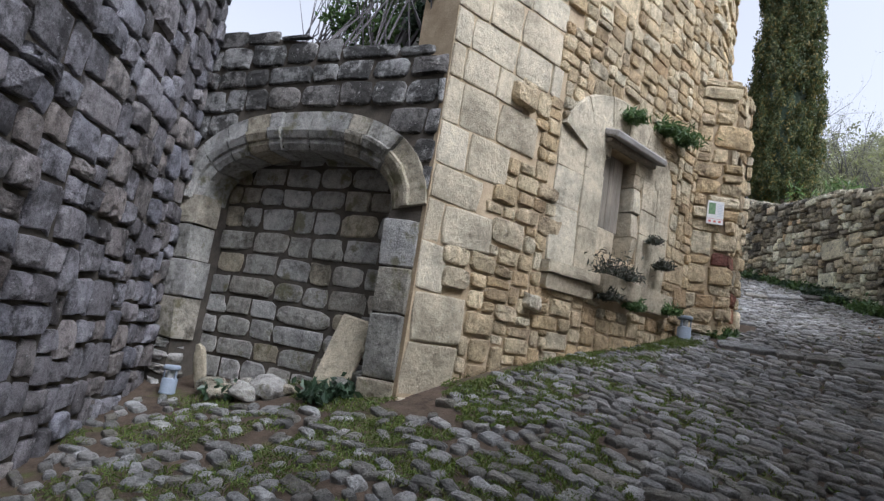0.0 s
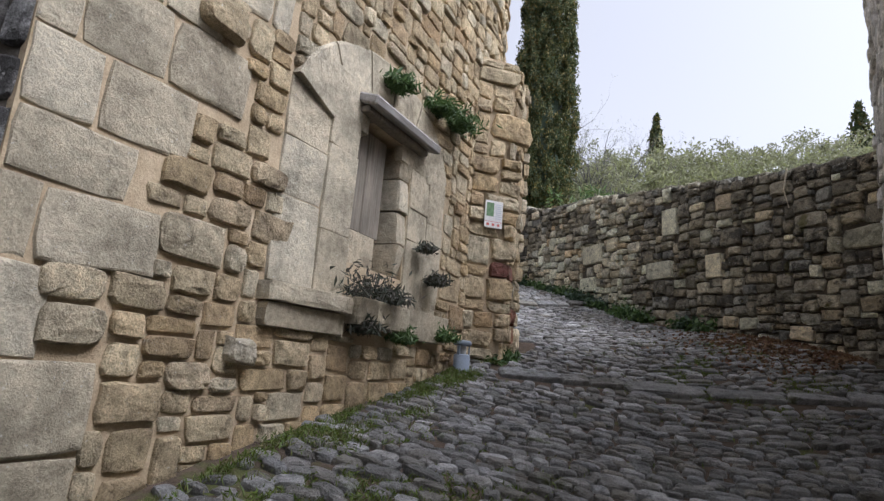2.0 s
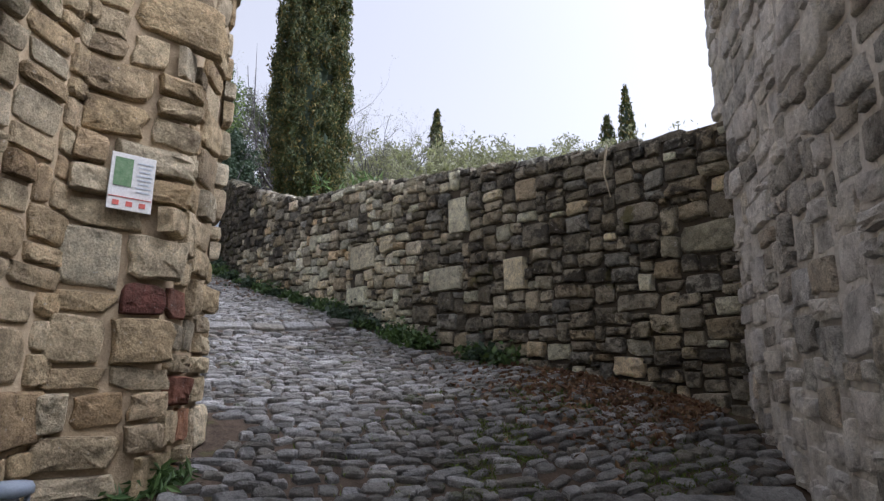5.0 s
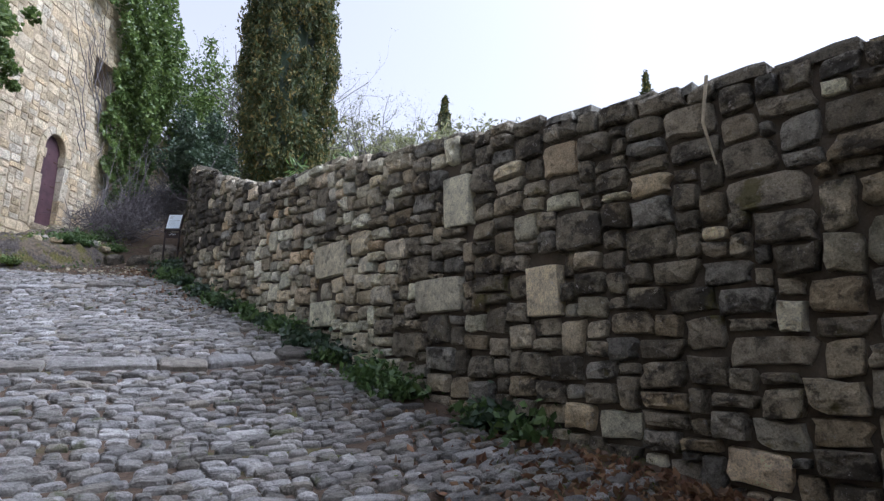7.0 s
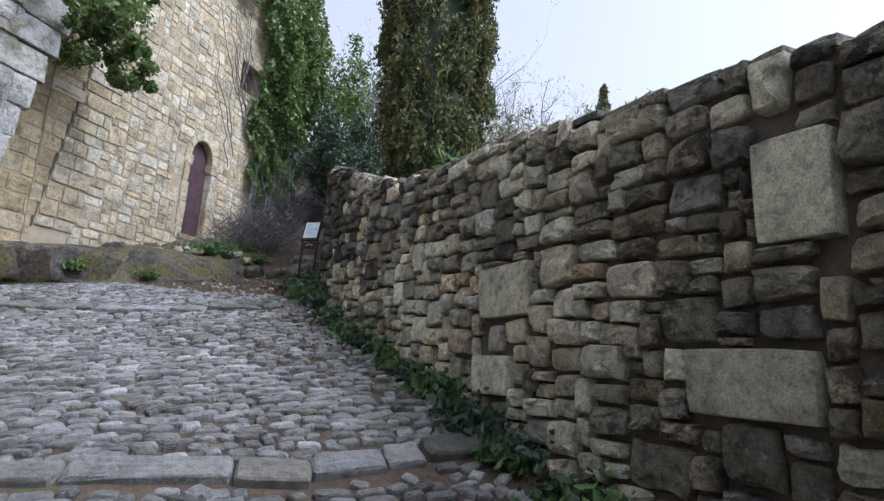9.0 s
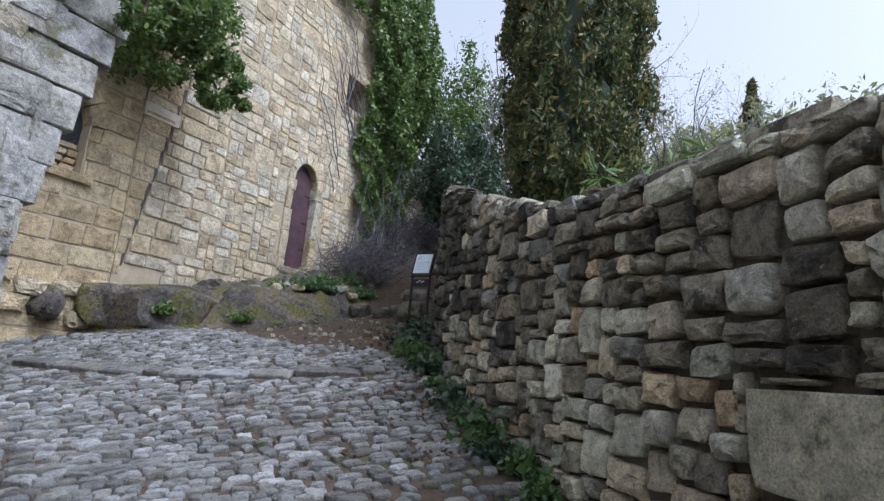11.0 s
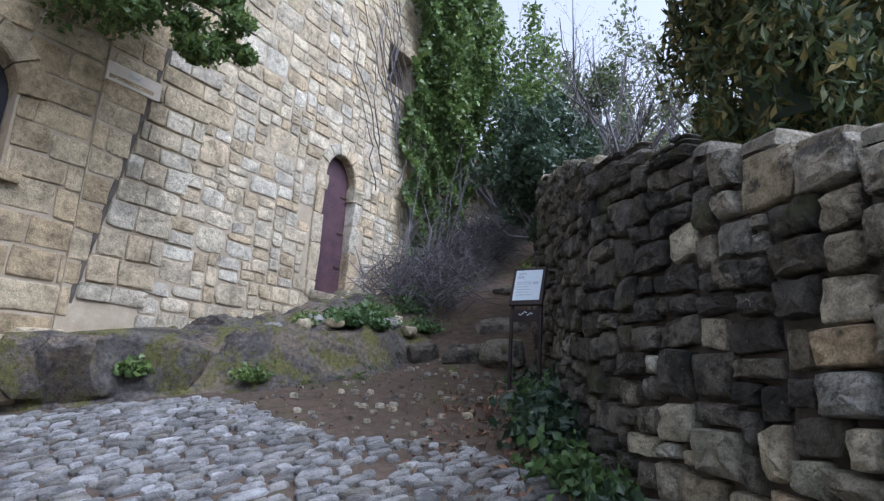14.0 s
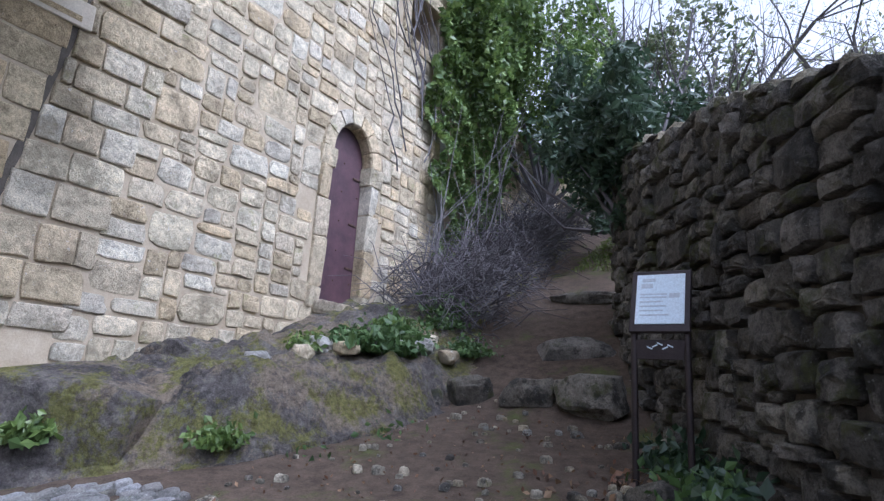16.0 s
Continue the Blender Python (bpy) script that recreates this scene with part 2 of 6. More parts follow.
# ---- the lie of the land ----
BUMPS = [(-3.0, 4.3, -0.218), (-1.3, 5.4, 0.168), (-1.1, 7.2, 0.111), (0.5, 9.0, -0.234), (-0.8, 9.9, 0.155), (2.0, 11.2, -0.14),
         (2.6, 12.2, 0.267), (-0.5, 13.5, -0.199), (-2.2, 14.2, 0.097), (-4.2, 15.8, -0.039),
         (-5.4, 19.5, 0.093), (-8.6, 19.2, 0.028), (-8.1, 22.0, -0.082), (1.0, 5.0, 0.078)]
RETAIN_LINE = [(3.12, 11.62), (-4.6, 19.3), (-5.13, 20.2), (-5.65, 21.2), (-6.3, 22.2), (-7.0, 23.6)]


def plane_z(x, y):
    return -0.607 - 0.0719 * x + 0.2489 * y


def ground_z(x, y):
    """Height of the lane and the earth round it; works on numbers and on arrays."""
    xc, yc = np.clip(x, -14, 9), np.clip(y, -6, 30)
    z = plane_z(xc, yc) + 0.05 * (y - yc)
    for bx, by, w in BUMPS:
        z = z + w * np.exp(-((x - bx) ** 2 + (y - by) ** 2) / 4.5)
    # the footpath beside the house climbs more steeply than the lane
    return z + 0.28 * np.clip(y - 21.7, 0, 9) / (1 + np.exp((x + 5.7) * 4))


def part(name, data, material, parent, label=""):
    """A mesh, or a bmesh, as one object under a thing."""
    if isinstance(data, bmesh.types.BMesh):
        me = bpy.data.meshes.new(name)
        data.to_mesh(me)
        data.free()
        data = me
    ob = new(name, data)
    if material and not data.materials:
        data.materials.append(material)
    if parent:
        ob.parent = parent
    if label:
        ob["label"] = label
    return ob


def mesh_from(name, verts, faces, smooth=True):
    me = bpy.data.meshes.new(name)
    me.from_pydata([tuple(v) for v in verts], [], [tuple(f) for f in faces])
    if smooth:
        me.polygons.foreach_set("use_smooth", [True] * len(me.polygons))
    me.update()
    return me


def quads_mesh(name, verts, quads, smooth=True):
    """Fast mesh from arrays of vertices and four-cornered faces."""
    me = bpy.data.meshes.new(name)
    verts, quads = np.asarray(verts, np.float32), np.asarray(quads, np.int32)
    me.vertices.add(len(verts))
    me.vertices.foreach_set("co", verts.ravel())
    me.loops.add(quads.size)
    me.loops.foreach_set("vertex_index", quads.ravel())
    me.polygons.add(len(quads))
    me.polygons.foreach_set("loop_start", np.arange(0, quads.size, 4, dtype=np.int32))
    me.polygons.foreach_set("use_smooth", np.full(len(quads), smooth))
    me.update(calc_edges=True)
    me.validate()
    return me


# ---- stone library ----
def unit_stone(rng, chip=0.05, rough=0.10, bevel=0.30, skew=0.08, snub=0.14, face=0.88, dome=0.0):
    """A stone of unit size: x across, z up, y from 0 at the back to 1 at the face; a worn twelve-sided outline, a broken face, open at the back."""
    ring = [(-0.5, -0.5), (-0.24, -0.5), (0.24, -0.5), (0.5, -0.5), (0.5, -0.2), (0.5, 0.2), (0.5, 0.5), (0.24, 0.5), (-0.24, 0.5), (-0.5, 0.5), (-0.5, 0.2), (-0.5, -0.2)]
    lean = (rng.random((2, 2)) - 0.5) * 2 * skew
    rim = []
    for k, (x, z) in enumerate(ring):
        if k % 3 == 0:
            c = snub * (0.35 + 1.3 * rng.random())
            x, z = x * (1 - c), z * (1 - c * (0.6 + 0.8 * rng.random()))
        else:
            x, z = x + (rng.random() - 0.5) * 0.12 * (abs(z) == 0.5), z + (rng.random() - 0.5) * 0.12 * (abs(x) == 0.5)
            c = abs(rng.normal()) * chip
            x, z = (x * (1 - c * 2), z) if abs(x) == 0.5 else (x, z * (1 - c * 2))
        rim.append((float(np.clip(x + lean[0, 0] * z, -0.53, 0.53)), float(np.clip(z + lean[1, 1] * x, -0.53, 0.53))))
    tip = (rng.random(2) - 0.5) * 0.3
    cut = rng.normal(size=2)
    cut /= np.linalg.norm(cut)
    verts = []

    def height(x, z, low):
        broken = max(0.0, cut[0] * x + cut[1] * z - 0.22) * 0.9 * rough * 6
        return 1 + rough * rng.normal() * 0.5 + tip[0] * x + tip[1] * z - low - broken - dome * (x * x + z * z) * 3
    verts.append((0.05 * rng.normal(), 1 + rough * rng.normal() * 0.6, 0.05 * rng.normal()))
    for f, low in ((0.52, 0.0), (face, bevel * 0.22), (1.0, bevel)):
        for x, z in rim:
            g = f * (1 + (rng.random() - 0.5) * (0.16 if f < 0.6 else 0.05 if f < 1 else 0))
            verts.append((x * g, height(x * g, z * g, low * (0.6 + 0.8 * rng.random())), z * g))
    verts += [(x * 1.02, -0.1, z * 1.02) for x, z in rim]
    faces = [(0, 1 + (k + 2) % 12, 1 + (k + 1) % 12, 1 + k) for k in range(0, 12, 2)]
    for r in range(3):
        a, b = 1 + 12 * r, 13 + 12 * r
        faces += [(a + k, a + (k + 1) % 12, b + (k + 1) % 12, b + k) for k in range(12)]
    return np.array(verts), np.array(faces)


_rng = np.random.default_rng(7)
ROUGH_LIB = [unit_stone(_rng, 0.055, 0.12, 0.32, 0.11, 0.14, 0.91) for _ in range(34)]
ASHLAR_LIB = [unit_stone(_rng, 0.010, 0.07, 0.26, 0.015, 0.05, 0.93) for _ in range(18)]
FLUSH_LIB = [unit_stone(_rng, 0.016, 0.09, 0.30, 0.03, 0.06, 0.92) for _ in range(26)]
IRREGULAR_LIB = [unit_stone(_rng, 0.035, 0.12, 0.42, 0.07, 0.13, 0.90) for _ in range(30)]
SLAB_LIB = [unit_stone(_rng, 0.004, 0.03, 0.16, 0.006, 0.02, 0.97) for _ in range(14)]
DEEP_LIB = [unit_stone(_rng, 0.006, 0.02, 0.06, 0.010, 0.03, 0.95) for _ in range(10)]
COBBLE_LIB = [unit_stone(_rng, 0.04, 0.10, 0.42, 0.14, 0.15, 0.88, 0.08) for _ in range(34)]


def lay(stones, lib, pair, parent, name, near=lambda i: False, limit=300):
    """stones: (centre, along, out, width, height, depth). Those that near() picks are pieces of their own, the rest one joined part."""
    shared = {}
    vs, fs, count, made = [], [], 0, 0
    for k, (c, along, out, w, h, d) in enumerate(stones):
        n = k * 7919 % len(lib)
        along, out = Vector(along).normalized(), Vector(out).normalized()
        up = along.cross(out)
        if up.z < -0.3:
            along, up = -along, -up
        m = Matrix(((along.x * w, out.x * d, up.x * h, c[0]), (along.y * w, out.y * d, up.y * h, c[1]), (along.z * w, out.z * d, up.z * h, c[2]), (0, 0, 0, 1)))
        if made < limit and near(k):
            if n not in shared:
                shared[n] = quads_mesh(name, *lib[n], smooth=False)
                shared[n].materials.append(pair[0])
            ob = new(name, shared[n])
            ob.parent = parent
            ob.matrix_basis = m
            made += 1
        else:
            a = np.array(m)
            v = lib[n][0] @ a[:3, :3].T + a[:3, 3]
            vs.append(v)
            fs.append(lib[n][1] + count)
            count += len(v)
    if vs:
        ob = part(name + "s_joined", quads_mesh(name + "s", np.concatenate(vs), np.concatenate(fs), smooth=False), pair[1], parent)
        ob["kind"] = "stuff"


def courses(length, lo, hi, hrange, wrange, seed, slope=0.0, gap=0.012, holes=(), skip=None, jitter=0.12, wave=0.018, split_at=0.2, big=0, bigsize=((0.3, 0.5), (0.22, 0.34))):
    """Cells (u, v, width, height) of a coursed wall between lo(u) and hi(u); courses may climb with slope. holes: (u0, u1, v0, v1)."""
    rng = random.Random(seed)
    cells, holes = [], list(holes)
    for _ in range(big * 6):
        if big <= 0:
            break
        w, h = rng.uniform(*bigsize[0]), rng.uniform(*bigsize[1])
        u = rng.uniform(0.1, length - w - 0.1)
        v = rng.uniform(lo(u) + 0.1, max(hi(u) - h - 0.1, lo(u) + 0.11))
        if any(u < b and u + w > a and v < d and v + h > c for a, b, c, d in holes) or (skip and any(skip(u + w * i, v + h * j) for i in (0, 1) for j in (0, 1))):
            continue
        holes.append((u, u + w, v, v + h))
        cells.append((u + w / 2, v + h / 2, w - gap, h - gap))
        big -= 1
    vmin = min(lo(length * i / 20) - slope * length * i / 20 for i in range(21))
    vmax = max(hi(length * i / 20) - slope * length * i / 20 for i in range(21))
    v = vmin - 0.1
    while v < vmax:
        h = rng.uniform(*hrange)
        u = -rng.uniform(0, wrange[0])
        while u < length:
            w = rng.uniform(*wrange) * (1.0 if rng.random() < 0.85 else 1.6)
            u0, u1 = max(u, 0), min(u + w, length)
            u += w
            if u1 - u0 < 0.06:
                continue
            split = [(v, v + h)]
            if h > 0.15 and rng.random() < split_at:
                cut = v + h * rng.uniform(0.4, 0.6)
                split = [(v, cut), (cut, v + h)]
            for a, b in split:
                mid = (u0 + u1) / 2
                wav = wave * (math.sin(mid * 1.9 + seed) + 0.6 * math.sin(mid * 4.3 + v * 2.0 + seed))
                va, vb = a + slope * mid + wav, b + slope * mid + wav
                if jitter:
                    va, vb = va + rng.uniform(0, jitter) * h * 0.4, vb - rng.uniform(0, jitter) * h * 0.4
                l, t = lo(mid) - 0.06, hi(mid)
                if vb < l or va > t - 0.03:
                    continue
                vb = min(vb, t + rng.uniform(-0.02, 0.05))
                x0, x1 = u0, u1
                bad = False
                for (hu0, hu1, hv0, hv1) in holes:
                    if x1 > hu0 and x0 < hu1 and vb > hv0 and va < hv1:
                        if x0 < hu0 - 0.05:
                            x1 = min(x1, hu0)
                        elif x1 > hu1 + 0.05:
                            x0 = max(x0, hu1)
                        elif va < hv0 - 0.04:
                            vb = hv0
                        elif vb > hv1 + 0.04:
                            va = hv1
                        else:
                            bad = True
                if bad or x1 - x0 < 0.05 or vb - va < 0.03:
                    continue
                if skip and skip((x0 + x1) / 2, (va + vb) / 2):
                    continue
                g = gap * rng.uniform(0.6, 1.5)
                cells.append(((x0 + x1) / 2, (va + vb) / 2, x1 - x0 - g, vb - va - g))
        v += h
    return cells


def rubble(length, lo, hi, hrange, wrange, seed, gap=0.012, slope=0.0, holes=(), skip=None, level=0.035, big=0.12):
    """Cells of an uncoursed wall: each stone goes on the lowest place left, so that joints break and sizes mix."""
    rng = random.Random(seed)
    du = 0.03
    n = int(length / du)
    top = [lo(i * du) - slope * i * du - 0.06 - 0.5 * rng.random() * hrange[0] for i in range(n)]
    end = [hi(i * du) - slope * i * du for i in range(n)]
    cells = []
    while True:
        i = min(range(n), key=lambda k: top[k] + 1e3 * (top[k] >= end[k] - 0.10))
        if top[i] >= end[i] - 0.10:
            break
        a = i
        while a > 0 and abs(top[a - 1] - top[i]) < level:
            a -= 1
        b = i
        while b < n - 1 and abs(top[b + 1] - top[i]) < level:
            b += 1
        run = (b - a + 1) * du
        w = rng.uniform(*wrange)
        h = rng.uniform(*hrange) * (0.75 + 0.5 * min(1.0, w / wrange[1]))
        if rng.random() < big:
            w, h = w * 1.5, h * 1.45
        if run - w < wrange[0] * 0.8:
            w = run if run < wrange[1] * 1.7 else run * 0.5
        if w < 0.1:
            h = min(h, 0.11)
        m = max(1, round(w / du))
        if rng.random() < 0.5 and run - w > 0.02:
            a = b - m + 1
        b = min(a + m - 1, n - 1)
        base = max(top[a:b + 1])
        t = base + h
        for c in (a - 1, b + 1):
            if 0 <= c < n and abs(top[c] - t) < level and top[c] - base > 0.05:
                t = top[c]
        t = min(t, sum(end[a:b + 1]) / (b + 1 - a) + rng.uniform(-0.045, -0.005))
        if t - base < 0.035:
            t = base + 0.035
        low = min(top[a:b + 1])
        for c in range(a, b + 1):
            top[c] = t
        mid = (a + b + 1) / 2 * du
        x0, x1, va, vb = a * du, (b + 1) * du, (low + base) / 2 + slope * mid, t + slope * mid
        bad = False
        for hu0, hu1, hv0, hv1 in holes:
            if x1 > hu0 and x0 < hu1 and vb > hv0 and va < hv1:
                if x0 < hu0 - 0.05:
                    x1 = min(x1, hu0)
                elif x1 > hu1 + 0.05:
                    x0 = max(x0, hu1)
                elif va < hv0 - 0.04:
                    vb = hv0
                elif vb > hv1 + 0.04:
                    va = hv1
                else:
                    bad = True
        if bad or x1 - x0 < 0.05 or vb - va < 0.03 or (skip and skip((x0 + x1) / 2, (va + vb) / 2)):
            continue
        g = gap * rng.uniform(0.6, 1.6)
        cells.append(((x0 + x1) / 2, (va + vb) / 2, x1 - x0 - g, vb - va - g))
    return cells


class Line:
    """A polyline in plan, walked by length; out is to its right-hand side when side is 1."""

    def __init__(self, pts, side=1):
        self.p = [Vector(q) for q in pts]
        self.side = side
        self.seg = [(b - a).length for a, b in zip(self.p, self.p[1:])]
        self.length = sum(self.seg)

    def at(self, u):
        u = min(max(u, 0), self.length)
        for a, b, s in zip(self.p, self.p[1:], self.seg):
            if u <= s or b is self.p[-1]:
                t = (b - a) / s
                q = a + t * u
                n = Vector((t.y, -t.x)) * self.side
                return q, t, n
            u -= s


def face_stones(line, cells, seed, depth=(0.03, 0.06), proud=0.0, batter=0.0, base=0.0):
    rng = random.Random(seed)
    out = []
    for u, v, w, h in cells:
        q, t, n = line.at(u)
        d = rng.uniform(*depth)
        tilt = Vector((n.x, n.y, rng.uniform(-0.06, 0.06)))
        q = q - n * batter * (v - base)
        out.append(((q.x + n.x * proud, q.y + n.y * proud, v), (t.x, t.y, rng.uniform(-0.03, 0.03)), tilt, w, h, d))
    return out


def wall_body(name, line, lo, hi, thick, material, holes=(), step=0.25, batter=0.0, base=0.0):
    """Thick core of a wall behind its stones, with openings through it; built from slabs along the line."""
    cuts = sorted({0.0, line.length, *np.arange(0, line.length, step).tolist(), *[h[0] for h in holes], *[h[1] for h in holes],
                   *np.cumsum(line.seg).tolist()})
    cuts = [c for i, c in enumerate(cuts) if i == 0 or c - cuts[i - 1] > 0.004]
    bm = bmesh.new()
    for a, b in zip(cuts, cuts[1:]):
        mid = (a + b) / 2
        spans = [(lo(a), hi(a), lo(b), hi(b))]
        for hu0, hu1, hv0, hv1 in holes:
            if hu0 <= mid <= hu1:
                nxt = []
                for la, ha, lb, hb in spans:
                    if hv0 > max(la, lb):
                        nxt.append((la, min(hv0, ha), lb, min(hv0, hb)))
                    if hv1 < min(ha, hb):
                        nxt.append((max(hv1, la), ha, max(hv1, lb), hb))
                spans = nxt
        for la, ha, lb, hb in spans:
            q0, t0, n0 = line.at(a + 1e-4)
            q1, t1, n1 = line.at(b - 1e-4)
            vv = []
            for q, n, l, h in ((q0, n0, la, ha), (q1, n1, lb, hb)):
                for z in (l, h):
                    f = q - n * batter * (z - base)
                    vv += [bm.verts.new((f.x, f.y, z)), bm.verts.new((q.x - n.x * thick, q.y - n.y * thick, z))]
            for f in ((0, 2, 3, 1), (4, 5, 7, 6), (0, 4, 6, 2), (1, 3, 7, 5), (2, 6, 7, 3), (0, 1, 5, 4)):
                bm.faces.new([vv[i] for i in f])
    bmesh.ops.recalc_face_normals(bm, faces=bm.faces)
    me = bpy.data.meshes.new(name)
    bm.to_mesh(me)
    bm.free()
    ob = new(name, me)
    me.materials.append(material)
    return tagged(ob, kind="structure")


def interp(pairs):
    xs, ys = zip(*pairs)
    return lambda u: float(np.interp(u, xs, ys))


def tube(pts, radii, sides=5):
    """Vertices and quads of a tapered tube along points."""
    pts = [Vector(p) for p in pts]
    vs, fs = [], []
    for i, p in enumerate(pts):
        d = (pts[min(i + 1, len(pts) - 1)] - pts[max(i - 1, 0)]).normalized()
        a = d.cross(Vector((0.3, 0.2, 0.93))).normalized()
        b = d.cross(a)
        for k in range(sides):
            an = 2 * math.pi * k / sides
            q = p + (a * math.cos(an) + b * math.sin(an)) * radii[i]
            vs.append((q.x, q.y, q.z))
        if i:
            o = (i - 1) * sides
            fs += [(o + k, o + (k + 1) % sides, o + sides + (k + 1) % sides, o + sides + k) for k in range(sides)]
    return vs, fs


def gather(pieces):
    vs, fs, n = [], [], 0
    for v, f in pieces:
        vs.append(np.asarray(v, float))
        fs.append(np.asarray(f, int) + n)
        n += len(v)
    return np.concatenate(vs), np.concatenate(fs)


def leaf_quads(centres, size, aspect, rng, lift=0.0, spread=1.0):
    """One pointed four-cornered leaf at each centre; lift turns their tips upwards, spread below 1 lays them less at random."""
    c = np.asarray(centres, float)
    n = len(c)
    d = rng.normal(size=(n, 3)) * spread
    d[:, 2] += lift
    d /= np.linalg.norm(d, axis=1)[:, None] + 1e-9
    e = np.cross(d, rng.normal(size=(n, 3)))
    e /= np.linalg.norm(e, axis=1)[:, None] + 1e-9
    s = (size * rng.uniform(0.6, 1.4, n))[:, None]
    nrm = np.cross(d, e)
    tip, base = c + d * s * 0.5, c - d * s * 0.5
    mid = c - d * s * 0.05 + nrm * s * 0.08
    l, r = mid - e * s * aspect * 0.5, mid + e * s * aspect * 0.5
    v = np.stack([base, l, tip, r], 1).reshape(-1, 3)
    return v, np.arange(4 * n).reshape(-1, 4)


def blob_points(n, centre, radii, rng, shell=0.55, clumps=0):
    """Points in an uneven crown; clumps gathers them in bunches with gaps between."""
    d = rng.normal(size=(n, 3))
    d /= np.linalg.norm(d, axis=1)[:, None]
    if clumps:
        k = rng.normal(size=(clumps, 3))
        k /= np.linalg.norm(k, axis=1)[:, None]
        k *= rng.uniform(0.35, 1.0, clumps)[:, None]
        pick = rng.integers(0, clumps, n)
        p = k[pick] + d * (rng.random(n) ** 0.5)[:, None] * rng.uniform(0.14, 0.32, clumps)[pick][:, None]
    else:
        p = d * (shell + (1 - shell) * rng.random(n))[:, None]
    return np.asarray(centre) + p * np.asarray(radii)


def branching(rng, base, direction, length, radius, depth, out, bend=0.25, kids=(2, 4), sides=4, upward=0.1):
    """A limb and its forks, as tubes, added to out; returns the tips."""
    pts, radii = [Vector(base)], [radius]
    d = Vector(direction).normalized()
    steps = 4
    for i in range(steps):
        d = (d + Vector(rng.normal(size=3) * bend) * 0.5 + Vector((0, 0, upward))).normalized()
        pts.append(pts[-1] + d * (length / steps))
        radii.append(radius * (1 - 0.55 * (i + 1) / steps))
    out.append(tube(pts, radii, sides if depth > 1 else 3))
    tips = [pts[-1]]
    if depth:
        for _ in range(rng.integers(*kids)):
            k = rng.integers(1, steps + 1)
            nd = (d + Vector(rng.normal(size=3)) * 0.6).normalized()
            tips += branching(rng, pts[k], nd, length * rng.uniform(0.5, 0.75), radii[k] * 0.65, depth - 1, out, bend, kids, sides, upward)
    return tips


def box_bm(sx, sy, sz, bevel=0.01, seg=1):
    bm = bmesh.new()
    bmesh.ops.create_cube(bm, size=1)
    bmesh.ops.scale(bm, vec=(sx, sy, sz), verts=bm.verts)
    if bevel:
        bmesh.ops.bevel(bm, geom=bm.edges[:], offset=bevel, segments=seg, affect="EDGES")
    return bm


def lathe(profile, n=20):
    """A turned mesh from (radius, height) pairs."""
    vs, fs = [], []
    for r, z in profile:
        vs += [(r * math.cos(2 * math.pi * k / n), r * math.sin(2 * math.pi * k / n), z) for k in range(n)]
    for i in range(len(profile) - 1):
        fs += [(i * n + k, i * n + (k + 1) % n, (i + 1) * n + (k + 1) % n, (i + 1) * n + k) for k in range(n)]
    return np.array(vs), np.array(fs)


def rock_mesh(name, seed, size, sub=3, flat=0.25):
    """A worn boulder: a noisy, flattened ball with facets."""
    bm = bmesh.new()
    bmesh.ops.create_icosphere(bm, subdivisions=sub, radius=0.5)
    for v in bm.verts:
        d = v.co.normalized()
        n = noise.noise(d * 1.7 + Vector((seed * 3.1, 0, 0))) * 0.35 + noise.noise(d * 4 + Vector((0, seed * 2.3, 0))) * 0.12
        q = Vector([math.copysign(abs(a) ** 0.7, a) for a in d])
        v.co = q * (0.42 + n * 0.3)
        v.co.x, v.co.y, v.co.z = v.co.x * size[0] * 1.1, v.co.y * size[1] * 1.1, v.co.z * size[2] * 1.1
    rr = random.Random(seed * 13 + 5)
    for _ in range(9):
        d = Vector((rr.gauss(0, 1), rr.gauss(0, 1), rr.gauss(0, 1))).normalized()
        reach = max((Vector((v.co.x / size[0], v.co.y / size[1], v.co.z / size[2])).dot(d)) for v in bm.verts) * rr.uniform(0.66, 0.85)
        for v in bm.verts:
            q = Vector((v.co.x / size[0], v.co.y / size[1], v.co.z / size[2]))
            e = q.dot(d) - reach
            if e > 0:
                q -= d * e * 0.92
                v.co = Vector((q.x * size[0], q.y * size[1], q.z * size[2]))
    me = bpy.data.meshes.new(name)
    bm.to_mesh(me)
    bm.free()
    return me

# ---- ground ----
def ground_material():
    m, n, l, p = mat("earth_with_moss")
    a, b, c = noise_tex(m, 1.4, 6, 0.7), noise_tex(m, 9, 6, 0.7), noise_tex(m, 70, 4, 0.7)
    base = mix(m, ramp(m, b.outputs[0], [(0.3, grey(0)), (0.7, grey(1))]), (0.055, 0.041, 0.030), (0.13, 0.098, 0.072))
    base = mix(m, ramp(m, a.outputs[0], [(0.56, grey(0)), (0.66, grey(0.8))]), base, (0.09, 0.11, 0.03))
    base = mix(m, 0.5, base, ramp(m, c.outputs[0], [(0.3, grey(0.4)), (0.7, grey(1.3))]), "MULTIPLY")
    l.new(base, p.inputs["Base Color"])
    p.inputs["Roughness"].default_value = 0.95
    p.inputs["Specular IOR Level"].default_value = 0.1
    bump(m, [(b.outputs[0], 0.03), (c.outputs[0], 0.01)], 0.8)
    return m


EARTH = ground_material()
_xs = np.concatenate([np.linspace(-60, -14, 12), np.linspace(-13.5, 8, 130), np.linspace(9, 60, 12)])
_ys = np.concatenate([np.linspace(-40, -4, 10), np.linspace(-3.5, 28, 150), np.linspace(30, 120, 14)])


